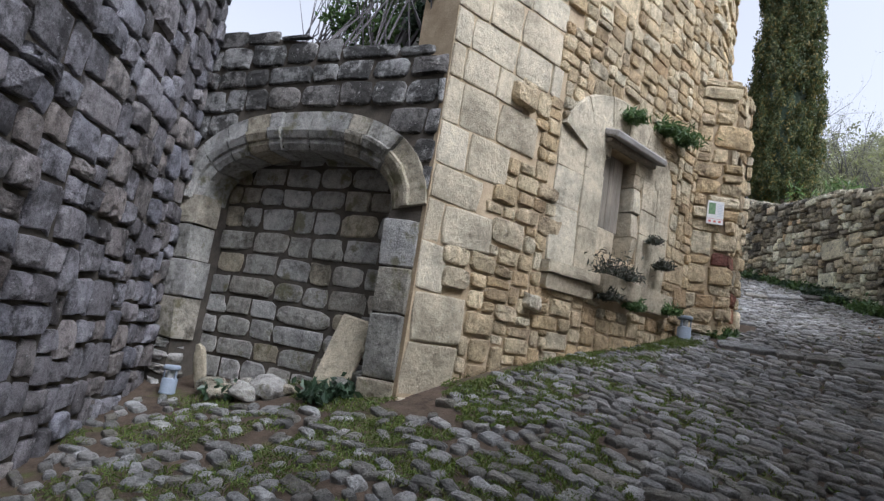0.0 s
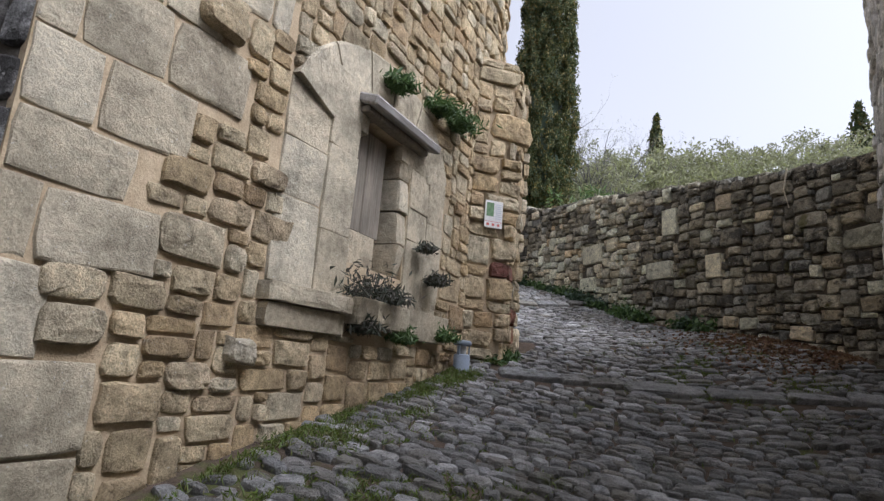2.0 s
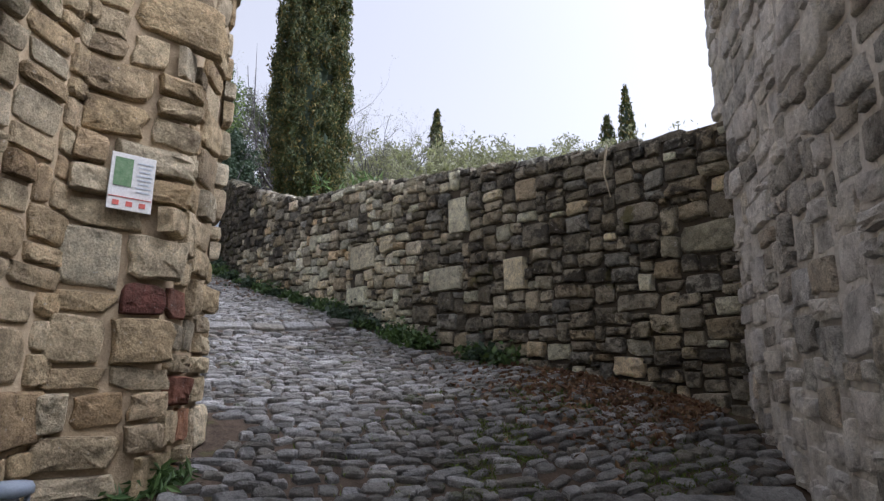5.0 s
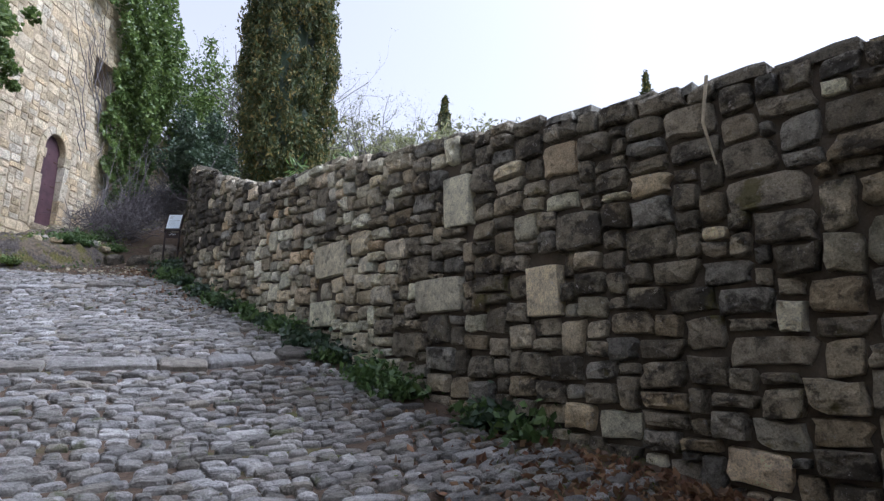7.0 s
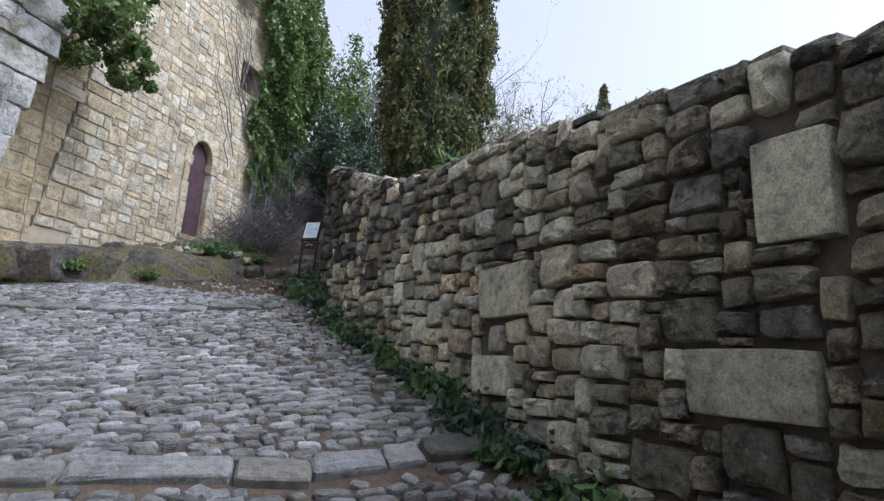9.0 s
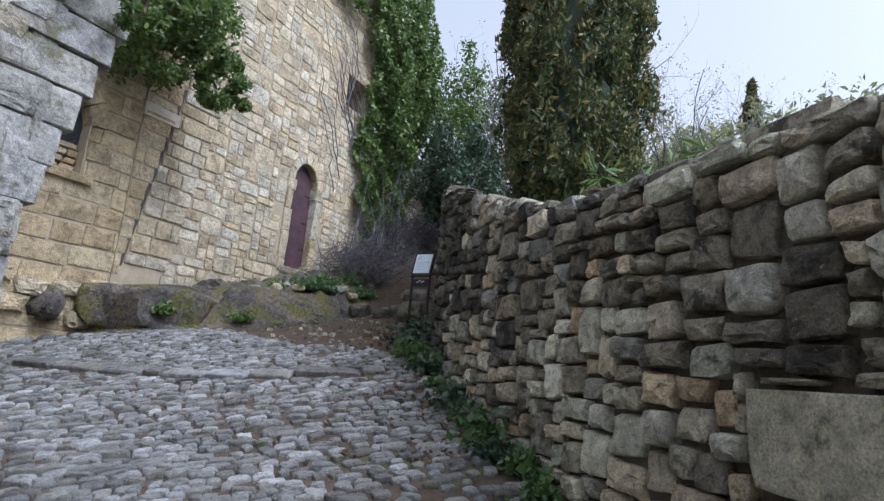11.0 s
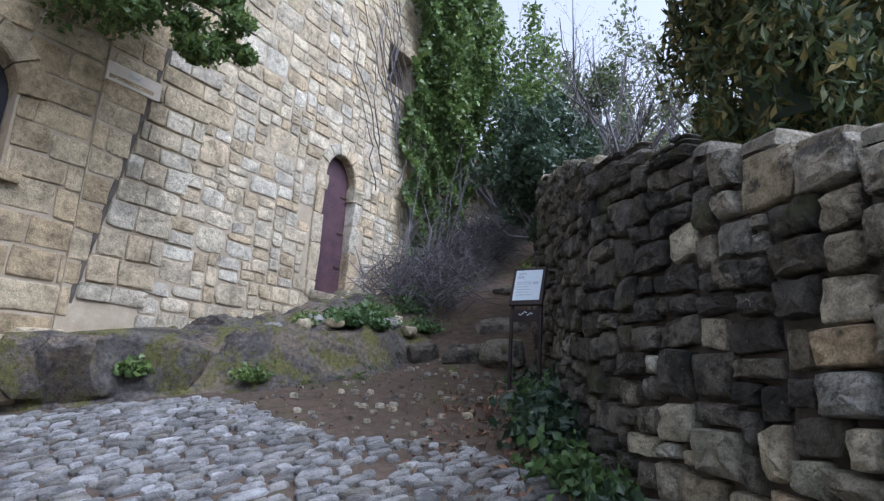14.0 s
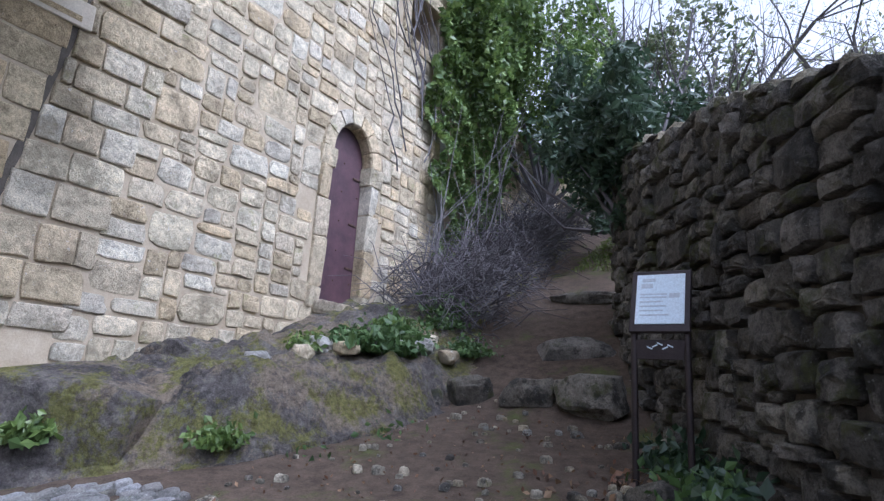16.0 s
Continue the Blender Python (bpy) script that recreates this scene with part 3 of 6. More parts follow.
def sheet(name, xs, ys, height, material):
    gx, gy = np.meshgrid(xs, ys)
    gz = height(gx, gy)
    i = np.arange(gx.size).reshape(gx.shape)
    q = np.stack([i[:-1, :-1], i[:-1, 1:], i[1:, 1:], i[1:, :-1]], -1).reshape(-1, 4)
    ob = new(name, quads_mesh(name, np.stack([gx, gy, gz], -1).reshape(-1, 3), q))
    ob.data.materials.append(material)
    return ob


def rough_field(x, y, f, a):
    return a * np.array([noise.fractal((p * f, q * f, 0.3), 0.9, 2.1, 4) for p, q in zip(x.ravel(), y.ravel())]).reshape(x.shape)


ground = sheet("ground", _xs, _ys, lambda x, y: ground_z(x, y) + rough_field(x, y, 2.1, 0.012) - 0.01, EARTH)
tagged(ground, "dark earth with moss and grass under the cobbled lane", "ground", kind="structure")

# ---- facade with the window ----
FAC = Line([(-1.26, 5.02), (-1.10, 7.0), (-1.10, 9.45)])
def on_ground(line):
    return lambda u: float(ground_z(line.at(u)[0].x, line.at(u)[0].y)) - 0.15


fac_lo = on_ground(FAC)
WIN_U0, WIN_U1, WIN_Z0, WIN_Z1 = 2.18, 3.0, 2.46, 3.58
WINHOLE = [(WIN_U0, WIN_U1, WIN_Z0, WIN_Z1)]
facade = wall_body("wall_facade", FAC, fac_lo, lambda u: 7.6, 0.5, MORTAR_WARM, WINHOLE)
tagged(facade, "golden limestone rubble facade with dressed corner stones", "wall")
# the facade's house behind, plain
fac_side = wall_body("wall_facade_return", Line([(-1.62, 10.94), (-4.8, 11.3)], side=-1), lambda u: 1.0, lambda u: 7.6, 0.4, MORTAR_WARM)
tagged(fac_side, "plain side wall of the golden stone house", "wall")

BUT = Line([(-1.12, 9.38), (-0.76, 9.74), (-0.84, 10.4), (-1.3, 10.9)])
but_lo = on_ground(BUT)
buttress = wall_body("wall_buttress", BUT, but_lo, lambda u: 5.3, 0.4, MORTAR_WARM)
tagged(buttress, "worn golden stone buttress ending the facade", "wall")
# the wall over the buttress, set back
upper_end = wall_body("wall_facade_end", Line([(-1.10, 9.45), (-1.1, 9.75), (-1.35, 10.9)]), lambda u: 1.5, lambda u: 7.6, 0.4, MORTAR_WARM)
tagged(upper_end, "ragged upper end of the golden stone facade", "wall")

ARCH = Line([(-4.28, 3.96), (-1.27, 5.04)])
arch_lo = on_ground(ARCH)
arch_hi = interp([(0, 4.2), (0.5, 4.1), (3.2, 3.62)])
AU0, AU1, ASPRING, ATOP = 0.72, 2.86, 2.28, 2.80
archwall = wall_body("wall_arch", ARCH, arch_lo, lambda u: arch_hi(u) - 0.04, 0.45, MORTAR_DARK, [(AU0, AU1, -1, ATOP + 0.02)])
tagged(archwall, "blackened old wall with a wide blind arch", "wall")
NB = Line([(-4.45, 4.28), (-1.42, 5.37)])
nicheback = wall_body("wall_niche", NB, lambda u: 0.2, lambda u: 3.3, 0.3, MORTAR_DARK)
tagged(nicheback, "walled-up arch filling of squared stone blocks", "wall")

LEFT = Line([(-0.6, 1.7), (-2.47, 3.12), (-3.80, 4.10)])
left_lo = on_ground(LEFT)
leftwall = wall_body("wall_left", LEFT, left_lo, lambda u: 7.6, 0.5, MORTAR_DARK)
tagged(leftwall, "tall grey rubble stone wall in shade", "wall")

RET = Line(RETAIN_LINE, side=-1)
ret_lo = on_ground(RET)
ret_hi = interp([(0, 4.66), (1.4, 4.80), (2.8, 5.04), (4.1, 5.24), (5.0, 5.38), (5.7, 5.52), (7.3, 5.63), (8.1, 5.82), (9.85, 6.38), (10.9, 6.7), (11.9, 7.1), (13.0, 7.5), (15.8, 8.2)])
retain = wall_body("wall_retaining", RET, ret_lo, lambda u: ret_hi(u) - 0.05, 0.5, MORTAR_DARK)
tagged(retain, "long dark weathered rubble retaining wall", "wall")

RIGHT = Line([(2.36, 7.2), (2.70, 9.5), (3.12, 11.9)], side=-1)
right_lo = on_ground(RIGHT)
LUMPY = plain("lumpy_old_render", (0.52, 0.49, 0.45), (0.80, 0.77, 0.72), 4.5, 0.95, 0.11, fine=26)
rightwall = wall_body("wall_right", RIGHT, right_lo, lambda u: 7.0, 0.6, LUMPY)
tagged(rightwall, "rough patched grey plaster and rubble house wall", "wall")

HSE = Line([(-10.0, 18.3), (-10.25, 24.45)])
DOOR = (3.68, 4.42, 6.45, 8.38)
DAPEX = 8.86
HWIN = (5.05, 5.95, 10.85, 11.7)
house = wall_body("wall_house", HSE, lambda u: 4.5, lambda u: 14.5, 0.6, MORTAR_CREAM, [(DOOR[0], DOOR[1], DOOR[2], DAPEX + 0.02), HWIN])
tagged(house, "tall cream limestone house wall above bedrock", "wall")
HSL = Line([(-10.16, 12.5), (-10.04, 18.35)])
HARCH = (4.25, 5.05, 7.44, 8.22)
houseleft = wall_body("wall_house_lower", HSL, lambda u: 3.5, lambda u: 10.2, 0.6, MORTAR_CREAM, [(4.1, 5.05, 6.95, 8.24)])
tagged(houseleft, "tan ashlar house wall with a half-blocked arched window", "wall")
QUO = Line([(-6.5, 11.4), (-6.4, 15.35)])
quo_lo = on_ground(QUO)
quoinhouse = wall_body("wall_quoin_house", QUO, quo_lo, lambda u: 8.3, 0.7, MORTAR_CREAM)
tagged(quoinhouse, "pale grey stone house corner with springing arch stones", "wall")
RUIN = Line([(-10.6, 25.6), (-9.6, 30.5)])
ruin = wall_body("wall_ruin", RUIN, lambda u: 5.5, interp([(0, 11.2), (2.5, 10.6), (5.1, 9.6)]), 0.5, MORTAR_CREAM, [(2.2, 2.75, 9.0, 9.9)])
tagged(ruin, "ruined pale stone wall behind the brush", "wall")
# plain added walls close the place around; those behind the walker also block light
for nm, ln, lo_, hi_ in (("wall_added_lane", [(-0.6, 1.7), (-0.2, -3.0)], -2.0, 7.6), ("wall_added_right", [(2.36, 7.2), (3.4, 6.4), (3.4, -3.0)], -2.0, 6.2),
                         ("wall_added_end", [(3.4, -3.0), (-0.2, -3.0)], -2.0, 6.2), ("wall_house_inner", [(-12.2, 12.5), (-12.2, 24.5)], 4.0, 14.5), ("wall_house_end", [(-12.5, 24.5), (-10.3, 24.45)], 4.0, 14.5), ("wall_facade_inner", [(-2.3, 5.6), (-2.3, 10.9)], 0.5, 7.6)):
    tagged(wall_body(nm, Line(ln), lambda u: lo_, lambda u: hi_, 0.3, MORTAR_GREY), "plain added wall closing the place", "wall")


# ---- bedrock ledge and bank under the house ----
EDGE = [(-10.2, 17.6), (-9.3, 18.75), (-8.45, 19.8), (-7.95, 21.3), (-8.2, 22.5), (-8.7, 24.0), (-8.9, 30)]


def edge_dist(x, y):
    """How far a place lies inside the ledge's edge, towards the house (negative outside)."""
    best = np.full(np.shape(x), 1e9)
    sign = np.ones(np.shape(x))
    for (ax, ay), (bx, by) in zip(EDGE, EDGE[1:]):
        dx, dy = bx - ax, by - ay
        t = np.clip(((x - ax) * dx + (y - ay) * dy) / (dx * dx + dy * dy), 0, 1)
        d = np.hypot(x - ax - t * dx, y - ay - t * dy)
        s = np.sign(dx * (y - ay) - dy * (x - ax))
        sign = np.where(d < best, s, sign)
        best = np.minimum(best, d)
    return best * sign


def bank_z(x, y):
    """The ledge: a low rock face along its edge, then a gentle rise to the foot of the house."""
    d = edge_dist(x, y)
    k = np.clip(d / 0.35, 0, 1)
    step = k * k * (3 - 2 * k)
    g = ground_z(x, y)
    foot = np.interp(y, [18, 19, 20, 21.2, 22.2, 23.6, 24.4, 27, 30], [5.6, 5.72, 5.82, 5.92, 6.36, 6.6, 7.05, 8.6, 10.0])
    rim = np.maximum(np.interp(y, [17.6, 19, 20, 21, 22, 23, 24, 26, 30], [4.95, 5.15, 5.45, 5.66, 5.72, 5.9, 6.3, 7.4, 9.4]), g + 0.04)
    return g - 0.25 * (d < -0.05) + step * (rim - g) + (foot - rim) * np.clip(d / 1.8, 0, 1.1)


def bank_material():
    m, n, l, p = mat("mossy_bedrock")
    a, b, c, d = noise_tex(m, 1.5, 9, 0.75), noise_tex(m, 3.4, 8, 0.7), noise_tex(m, 75, 6, 0.75), noise_tex(m, 2.6, 9, 0.78)
    e = noise_tex(m, 19, 9, 0.75)
    base = mix(m, ramp(m, b.outputs[0], [(0.36, grey(0)), (0.62, grey(1))]), (0.07, 0.063, 0.062), (0.19, 0.17, 0.15))
    base = mix(m, ramp(m, a.outputs[0], [(0.49, grey(0)), (0.55, grey(0.85))]), base, (0.25, 0.20, 0.145))
    base = mix(m, ramp(m, d.outputs[0], [(0.50, grey(0)), (0.57, grey(0.85))]), base, (0.17, 0.165, 0.045))
    base = mix(m, 0.75, base, ramp(m, e.outputs[0], [(0.38, grey(0.4)), (0.5, grey(0.95)), (0.62, grey(1.4))]), "MULTIPLY")
    base = mix(m, 0.6, base, ramp(m, c.outputs[0], [(0.35, grey(0.4)), (0.65, grey(1.25))]), "MULTIPLY")
    l.new(base, p.inputs["Base Color"])
    p.inputs["Roughness"].default_value = 0.92
    p.inputs["Specular IOR Level"].default_value = 0.15
    bump(m, [(b.outputs[0], 0.14), (e.outputs[0], 0.05), (c.outputs[0], 0.012)], 0.9)
    return m


BANKROCK = bank_material()
bank = sheet("bedrock_ledge", np.linspace(-10.6, -7.6, 70), np.linspace(17.2, 30, 230),
             lambda x, y: bank_z(x, y) + (rough_field(x, y, 1.1, 0.10) + np.abs(rough_field(x, y, 2.9, 0.14)) - 0.06) * np.clip(edge_dist(x, y) * 3 + 0.5, 0, 1), BANKROCK)
tagged(bank, "mossy brown bedrock ledge carrying the house", "rock", kind="structure")

# ---- terrace and hill behind the retaining wall ----
def terrace_z(x, y):
    # distance behind the wall's straight run and height of its top there
    ux = ((x - 3.12) * -7.72 + (y - 11.62) * 7.68) / 10.89
    back = ((x - 3.12) * 7.68 + (y - 11.62) * 7.72) / 10.89
    top = np.interp(ux, [0, 5, 10.9, 15, 22], [4.66, 5.38, 6.7, 8.0, 9.6]) - 0.35
    far = np.clip(back - 6, 0, 60)
    left = np.clip((2 - x) / 14, 0.0, 1.6)
    return np.where(back > -0.15, top + 0.10 * np.clip(back, 0, 6) + np.clip(far, 0, 30) * (0.27 + 0.30 * left), ground_z(x, y) - 0.6)


_tx, _tu = np.linspace(0.3, 60, 70), np.linspace(-22, 40, 80)
_tb, _tuu = np.meshgrid(_tx ** 1.0, _tu)
_wx = 3.12 + (-7.72 * _tuu + 7.68 * _tb) / 10.89
_wy = 11.62 + (7.68 * _tuu + 7.72 * _tb) / 10.89
_keep = ~((_tuu > 10.5) & (_wx < -5.0 - 0.45 * (_wy - 20.0)) & (_wy < 30))
_wz = terrace_z(_wx, _wy) + rough_field(_wx, _wy, 0.5, 0.12)
_i = np.arange(_wx.size).reshape(_wx.shape)
_q = np.stack([_i[:-1, :-1], _i[:-1, 1:], _i[1:, 1:], _i[1:, :-1]], -1)
_ok = _keep[:-1, :-1] & _keep[:-1, 1:] & _keep[1:, 1:] & _keep[1:, :-1]
GRASSY = plain("dry_grass_hill", (0.10, 0.12, 0.05), (0.22, 0.20, 0.11), 1.2, 0.95, 0.05, fine=20)
terrace = new("ground_hill", quads_mesh("ground_hill", np.stack([_wx, _wy, _wz], -1).reshape(-1, 3), _q[_ok]))
terrace.data.materials.append(GRASSY)
tagged(terrace, "scrubby hillside above the retaining wall", "hill", kind="structure")


def ceiling(name, pts, z, label):
    bm = bmesh.new()
    lo_ = [bm.verts.new((x, y, z)) for x, y in pts]
    hi_ = [bm.verts.new((x, y, z + 0.25)) for x, y in pts]
    bm.faces.new(list(reversed(lo_)))
    bm.faces.new(hi_)
    for i in range(len(pts)):
        j = (i + 1) % len(pts)
        bm.faces.new((lo_[i], lo_[j], hi_[j], hi_[i]))
    bmesh.ops.recalc_face_normals(bm, faces=bm.faces)
    tagged(part(name, bm, MORTAR_GREY, None), label, "roof", kind="structure")


ceiling("ceiling_house", [(-13, 18.2), (-10.1, 18.2), (-10.35, 24.4), (-13, 24.4)], 14.5, "plain roof slab of the cream house")
ceiling("ceiling_house_lower", [(-13, 12.4), (-10.6, 12.4), (-10.6, 18.9), (-13, 18.9)], 10.2, "plain roof slab of the tan house")
ceiling("ceiling_facade", [(-4.8, 5.6), (-1.3, 5.1), (-1.2, 9.6), (-1.4, 10.9), (-4.8, 11.2)], 7.6, "plain roof slab of the golden stone house")

# ---- blind arch: moulded stones, jambs, filling ----
def arch_curve(u0, u1, spring, top, power=2.4):
    """Points of a flattened arch from its left to its right spring."""
    uc, a, b = (u0 + u1) / 2, (u1 - u0) / 2, top - spring
    out = []
    for k in range(41):
        th = math.pi * (1 - k / 40)
        c, s = math.cos(th), math.sin(th)
        out.append((uc + a * math.copysign(abs(c) ** (2 / power), c), spring + b * abs(s) ** (2 / power)))
    return out


def sweep_block(line, curve, k0, k1, profile, gap=0.009):
    """A wedge of moulded stone between two stations of a curve; profile: (outwards from the curve, out of the wall)."""
    vs, rows = [], []
    n = 4
    for j in range(n):
        f = k0 + (k1 - k0) * j / (n - 1)
        i = min(int(f), len(curve) - 2)
        r = f - i
        (ua, va), (ub, vb) = curve[i], curve[i + 1]
        u, v = ua + (ub - ua) * r, va + (vb - va) * r
        lo_i, hi_i = max(i - 2, 0), min(i + 3, len(curve) - 1)
        du, dv = curve[hi_i][0] - curve[lo_i][0], curve[hi_i][1] - curve[lo_i][1]
        ll = math.hypot(du, dv)
        nu, nv = -dv / ll, du / ll
        row = []
        for o, out in profile:
            uu, zz = u + nu * o, v + nv * o
            if j in (0, n - 1):
                sgn = 1 if j == 0 else -1
                uu, zz = uu + sgn * gap * du / ll, zz + sgn * gap * dv / ll
            q, t, nn = line.at(0)
            row.append(len(vs))
            vs.append((q.x + t.x * uu + nn.x * out, q.y + t.y * uu + nn.y * out, zz))
        rows.append(row)
    m = len(profile)
    fs = [(rows[j][k], rows[j + 1][k], rows[j + 1][k + 1], rows[j][k + 1]) for j in range(n - 1) for k in range(m - 1)]
    fs += [tuple(rows[0]), tuple(reversed(rows[-1]))]
    me = mesh_from("voussoir", vs, fs, smooth=False)
    return me


MOULD = [(0, -0.30), (0, 0.0), (0.05, 0.035), (0.09, 0.035), (0.10, 0.06), (0.16, 0.085), (0.19, 0.085), (0.20, 0.055), (0.34, 0.055), (0.345, -0.1)]
_curve = arch_curve(AU0, AU1, ASPRING, ATOP)
_cuts = [0, 7, 11, 14, 17, 18.6, 21, 23, 25.5, 28, 32, 40]
for a, b in zip(_cuts, _cuts[1:]):
    part("voussoir", sweep_block(ARCH, _curve, a, b, [(o, d + 0.012 * math.sin(a * 2.3)) for o, d in MOULD]), NICHE[0], archwall)


def wall_block(line, u, v, w, h, out0, out1, pair, parent, name="block", lib=None, seed=0):
    """A single squared stone set in a wall, from out0 to out1 before its face line."""
    q, t, n = line.at(u)
    if lib is None and out1 - out0 > 0.11:
        lib = DEEP_LIB
    lay([((q.x + n.x * out0, q.y + n.y * out0, v), (t.x, t.y, 0), (n.x, n.y, 0), w, h, out1 - out0)] * 1, [(lib or ASHLAR_LIB)[seed % len(lib or ASHLAR_LIB)]],
        pair, parent, name, near=lambda i: True)


_z = 0.55
for k, h in enumerate((0.42, 0.50, 0.36, 0.38)):      # right jamb
    wall_block(ARCH, AU1 + 0.15, _z + h / 2, 0.30, h - 0.008, -0.2, 0.045, NICHE, archwall, "jamb_stone", seed=k)
    _z += h
_z = 0.95
for k, (h, w) in enumerate(((0.40, 0.30), (0.36, 0.34), (0.34, 0.27), (0.30, 0.3))):      # left jamb, over a ragged foot
    wall_block(ARCH, AU0 - 0.12, _z + h / 2, w, h - 0.012, -0.2, 0.05, NICHE, archwall, "jamb_stone", seed=k + 5)
    _z += h
for k in range(6):
    wall_block(ARCH, AU0 - 0.12 + 0.02 * (k % 2), 0.30 + 0.12 * k, 0.32 - 0.05 * (k % 3), 0.11, -0.15, 0.02, NICHE, archwall, "jamb_stone", ROUGH_LIB, k)


def in_arch(u, v):
    uc, a = (AU0 + AU1) / 2, (AU1 - AU0) / 2 + 0.33
    if v < ASPRING:
        return abs(u - uc) < a
    return (abs(u - uc) / a) ** 2.4 + ((v - ASPRING) / (ATOP - ASPRING + 0.33)) ** 2.4 < 1


_c = courses(ARCH.length, arch_lo, arch_hi, (0.19, 0.27), (0.24, 0.44), 11, skip=in_arch, split_at=0.04, wave=0.006)
lay(face_stones(ARCH, _c, 1, (0.02, 0.05), 0.0), IRREGULAR_LIB, BLACKENED, archwall, "stone", near=lambda i: True)
_c = courses(NB.length, lambda u: 0.3, lambda u: 3.0, (0.18, 0.25), (0.24, 0.44), 12, gap=0.012, split_at=0.05, wave=0.01)
lay(face_stones(NB, _c, 2, (0.010, 0.03), 0.0), IRREGULAR_LIB, NICHE, nicheback, "block", near=lambda i: True)

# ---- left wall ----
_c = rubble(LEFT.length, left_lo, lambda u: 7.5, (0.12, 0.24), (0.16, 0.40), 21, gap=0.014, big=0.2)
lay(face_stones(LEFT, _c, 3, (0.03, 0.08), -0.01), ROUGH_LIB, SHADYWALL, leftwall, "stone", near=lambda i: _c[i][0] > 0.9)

# ---- facade: surround of the window, quoins, rubble ----
SUR_U0, SUR_U1, SUR_TOP = 1.42, 3.70, 4.12
UC = 2.60


def in_surround(u, v):
    if v < 2.2 or v > SUR_TOP:
        return False
    if v < 3.35:
        return SUR_U0 + 0.04 < u < 3.72
    return ((u - UC) / 1.17) ** 2 + ((v - 3.3) / 0.86) ** 2 < 1


APRON = (1.38, 3.90, 1.94, 2.19)
_holes = WINHOLE + [APRON]
quoin_limit = interp([(0.7, 0.38), (1.4, 0.42), (2.2, 0.5), (2.6, 0.85), (3.2, 1.05), (4.2, 1.2), (7.6, 0.7)])
_ash, _rub = [], []
_cq = courses(1.35, fac_lo, lambda u: 7.6, (0.26, 0.42), (0.34, 0.56), 31, gap=0.010, split_at=0, wave=0.004, jitter=0)
_ash = [c for c in _cq if c[0] + c[2] / 2 < quoin_limit(c[1]) + 0.22]


def rub_skip(u, v):
    return in_surround(u, v) or any(abs(u - c[0]) < c[2] / 2 + 0.02 and abs(v - c[1]) < c[3] / 2 + 0.015 for c in _ash)


_c = rubble(FAC.length, fac_lo, lambda u: 7.6, (0.08, 0.18), (0.12, 0.34), 32, gap=0.010, holes=_holes, skip=rub_skip, big=0.1)
lay(face_stones(FAC, _ash, 4, (0.012, 0.026), 0.0), FLUSH_LIB, DRESSED, facade, "quoin_block", near=lambda i: True)
lay(face_stones(FAC, _c, 5, (0.018, 0.052), -0.004), IRREGULAR_LIB, FACADE, facade, "stone", near=lambda i: _c[i][1] < 3.6, limit=300)
# flat dressed slabs of the surround, with the relieving arch over the window
_sur = []
for u0, u1, cuts in ((1.42, 1.82, (2.20, 2.75, 3.12, 3.52)), (1.82, 2.17, (2.20, 2.62, 3.22, 3.58)), (3.01, 3.37, (2.24, 2.82, 3.10, 3.58)), (3.37, 3.71, (2.24, 2.55, 3.06, 3.5))):
    for z0, z1 in zip(cuts, cuts[1:]):
        _sur.append(((u0 + u1) / 2, (z0 + z1) / 2, u1 - u0 - 0.004, z1 - z0 - 0.004))
lay(face_stones(FAC, _sur, 6, (0.014, 0.02), 0.0), SLAB_LIB, DRESSED, facade, "dressed_slab", near=lambda i: True)
_fcurve = [(UC + 0.90 * math.cos(math.pi * (1 - k / 40)), 3.35 + 0.52 * math.sin(math.pi * (1 - k / 40))) for k in range(41)]
_Fl = Line([(-1.10, 4.99), (-1.10, 9.45)])
for a, b in ((2, 9), (9, 15), (15, 20), (20, 26), (26, 32), (32, 38)):
    part("arch_slab", sweep_block(_Fl, _fcurve, a, b, [(-0.16, -0.1), (-0.16, 0.012), (-0.14, 0.022), (0.26, 0.024), (0.28, 0.012), (0.28, -0.1)]), DRESSED[0], facade)
for k, (u, v, w, h) in enumerate([(2.0, 3.62, 0.55, 0.34), (3.1, 3.62, 0.6, 0.34)]):
    wall_block(FAC, u, v, w, h, -0.05, 0.022, DRESSED, facade, "infill_stone", DEEP_LIB, k)
# sill course under the window
for k, (u0, u1, v0, v1, o) in enumerate([(1.38, 2.16, 2.08, 2.2, 0.12), (1.40, 2.16, 1.93, 2.08, 0.07), (2.18, 2.95, 2.02, 2.22, 0.16), (2.97, 3.88, 1.98, 2.24, 0.08)]):
    wall_block(FAC, (u0 + u1) / 2, (v0 + v1) / 2, u1 - u0 - 0.01, v1 - v0 - 0.008, -0.05, o, DRESSED, facade, "sill_stone", seed=k + 2)
for k, (u, v, w, h) in enumerate([(0.84, 3.55, 0.30, 0.2), (1.28, 1.78, 0.2, 0.15)]):      # two pale stones that stand out
    wall_block(FAC, u, v, w, h, 0.03, 0.11, HOUSE, facade, "pale_stone", COBBLE_LIB, k)

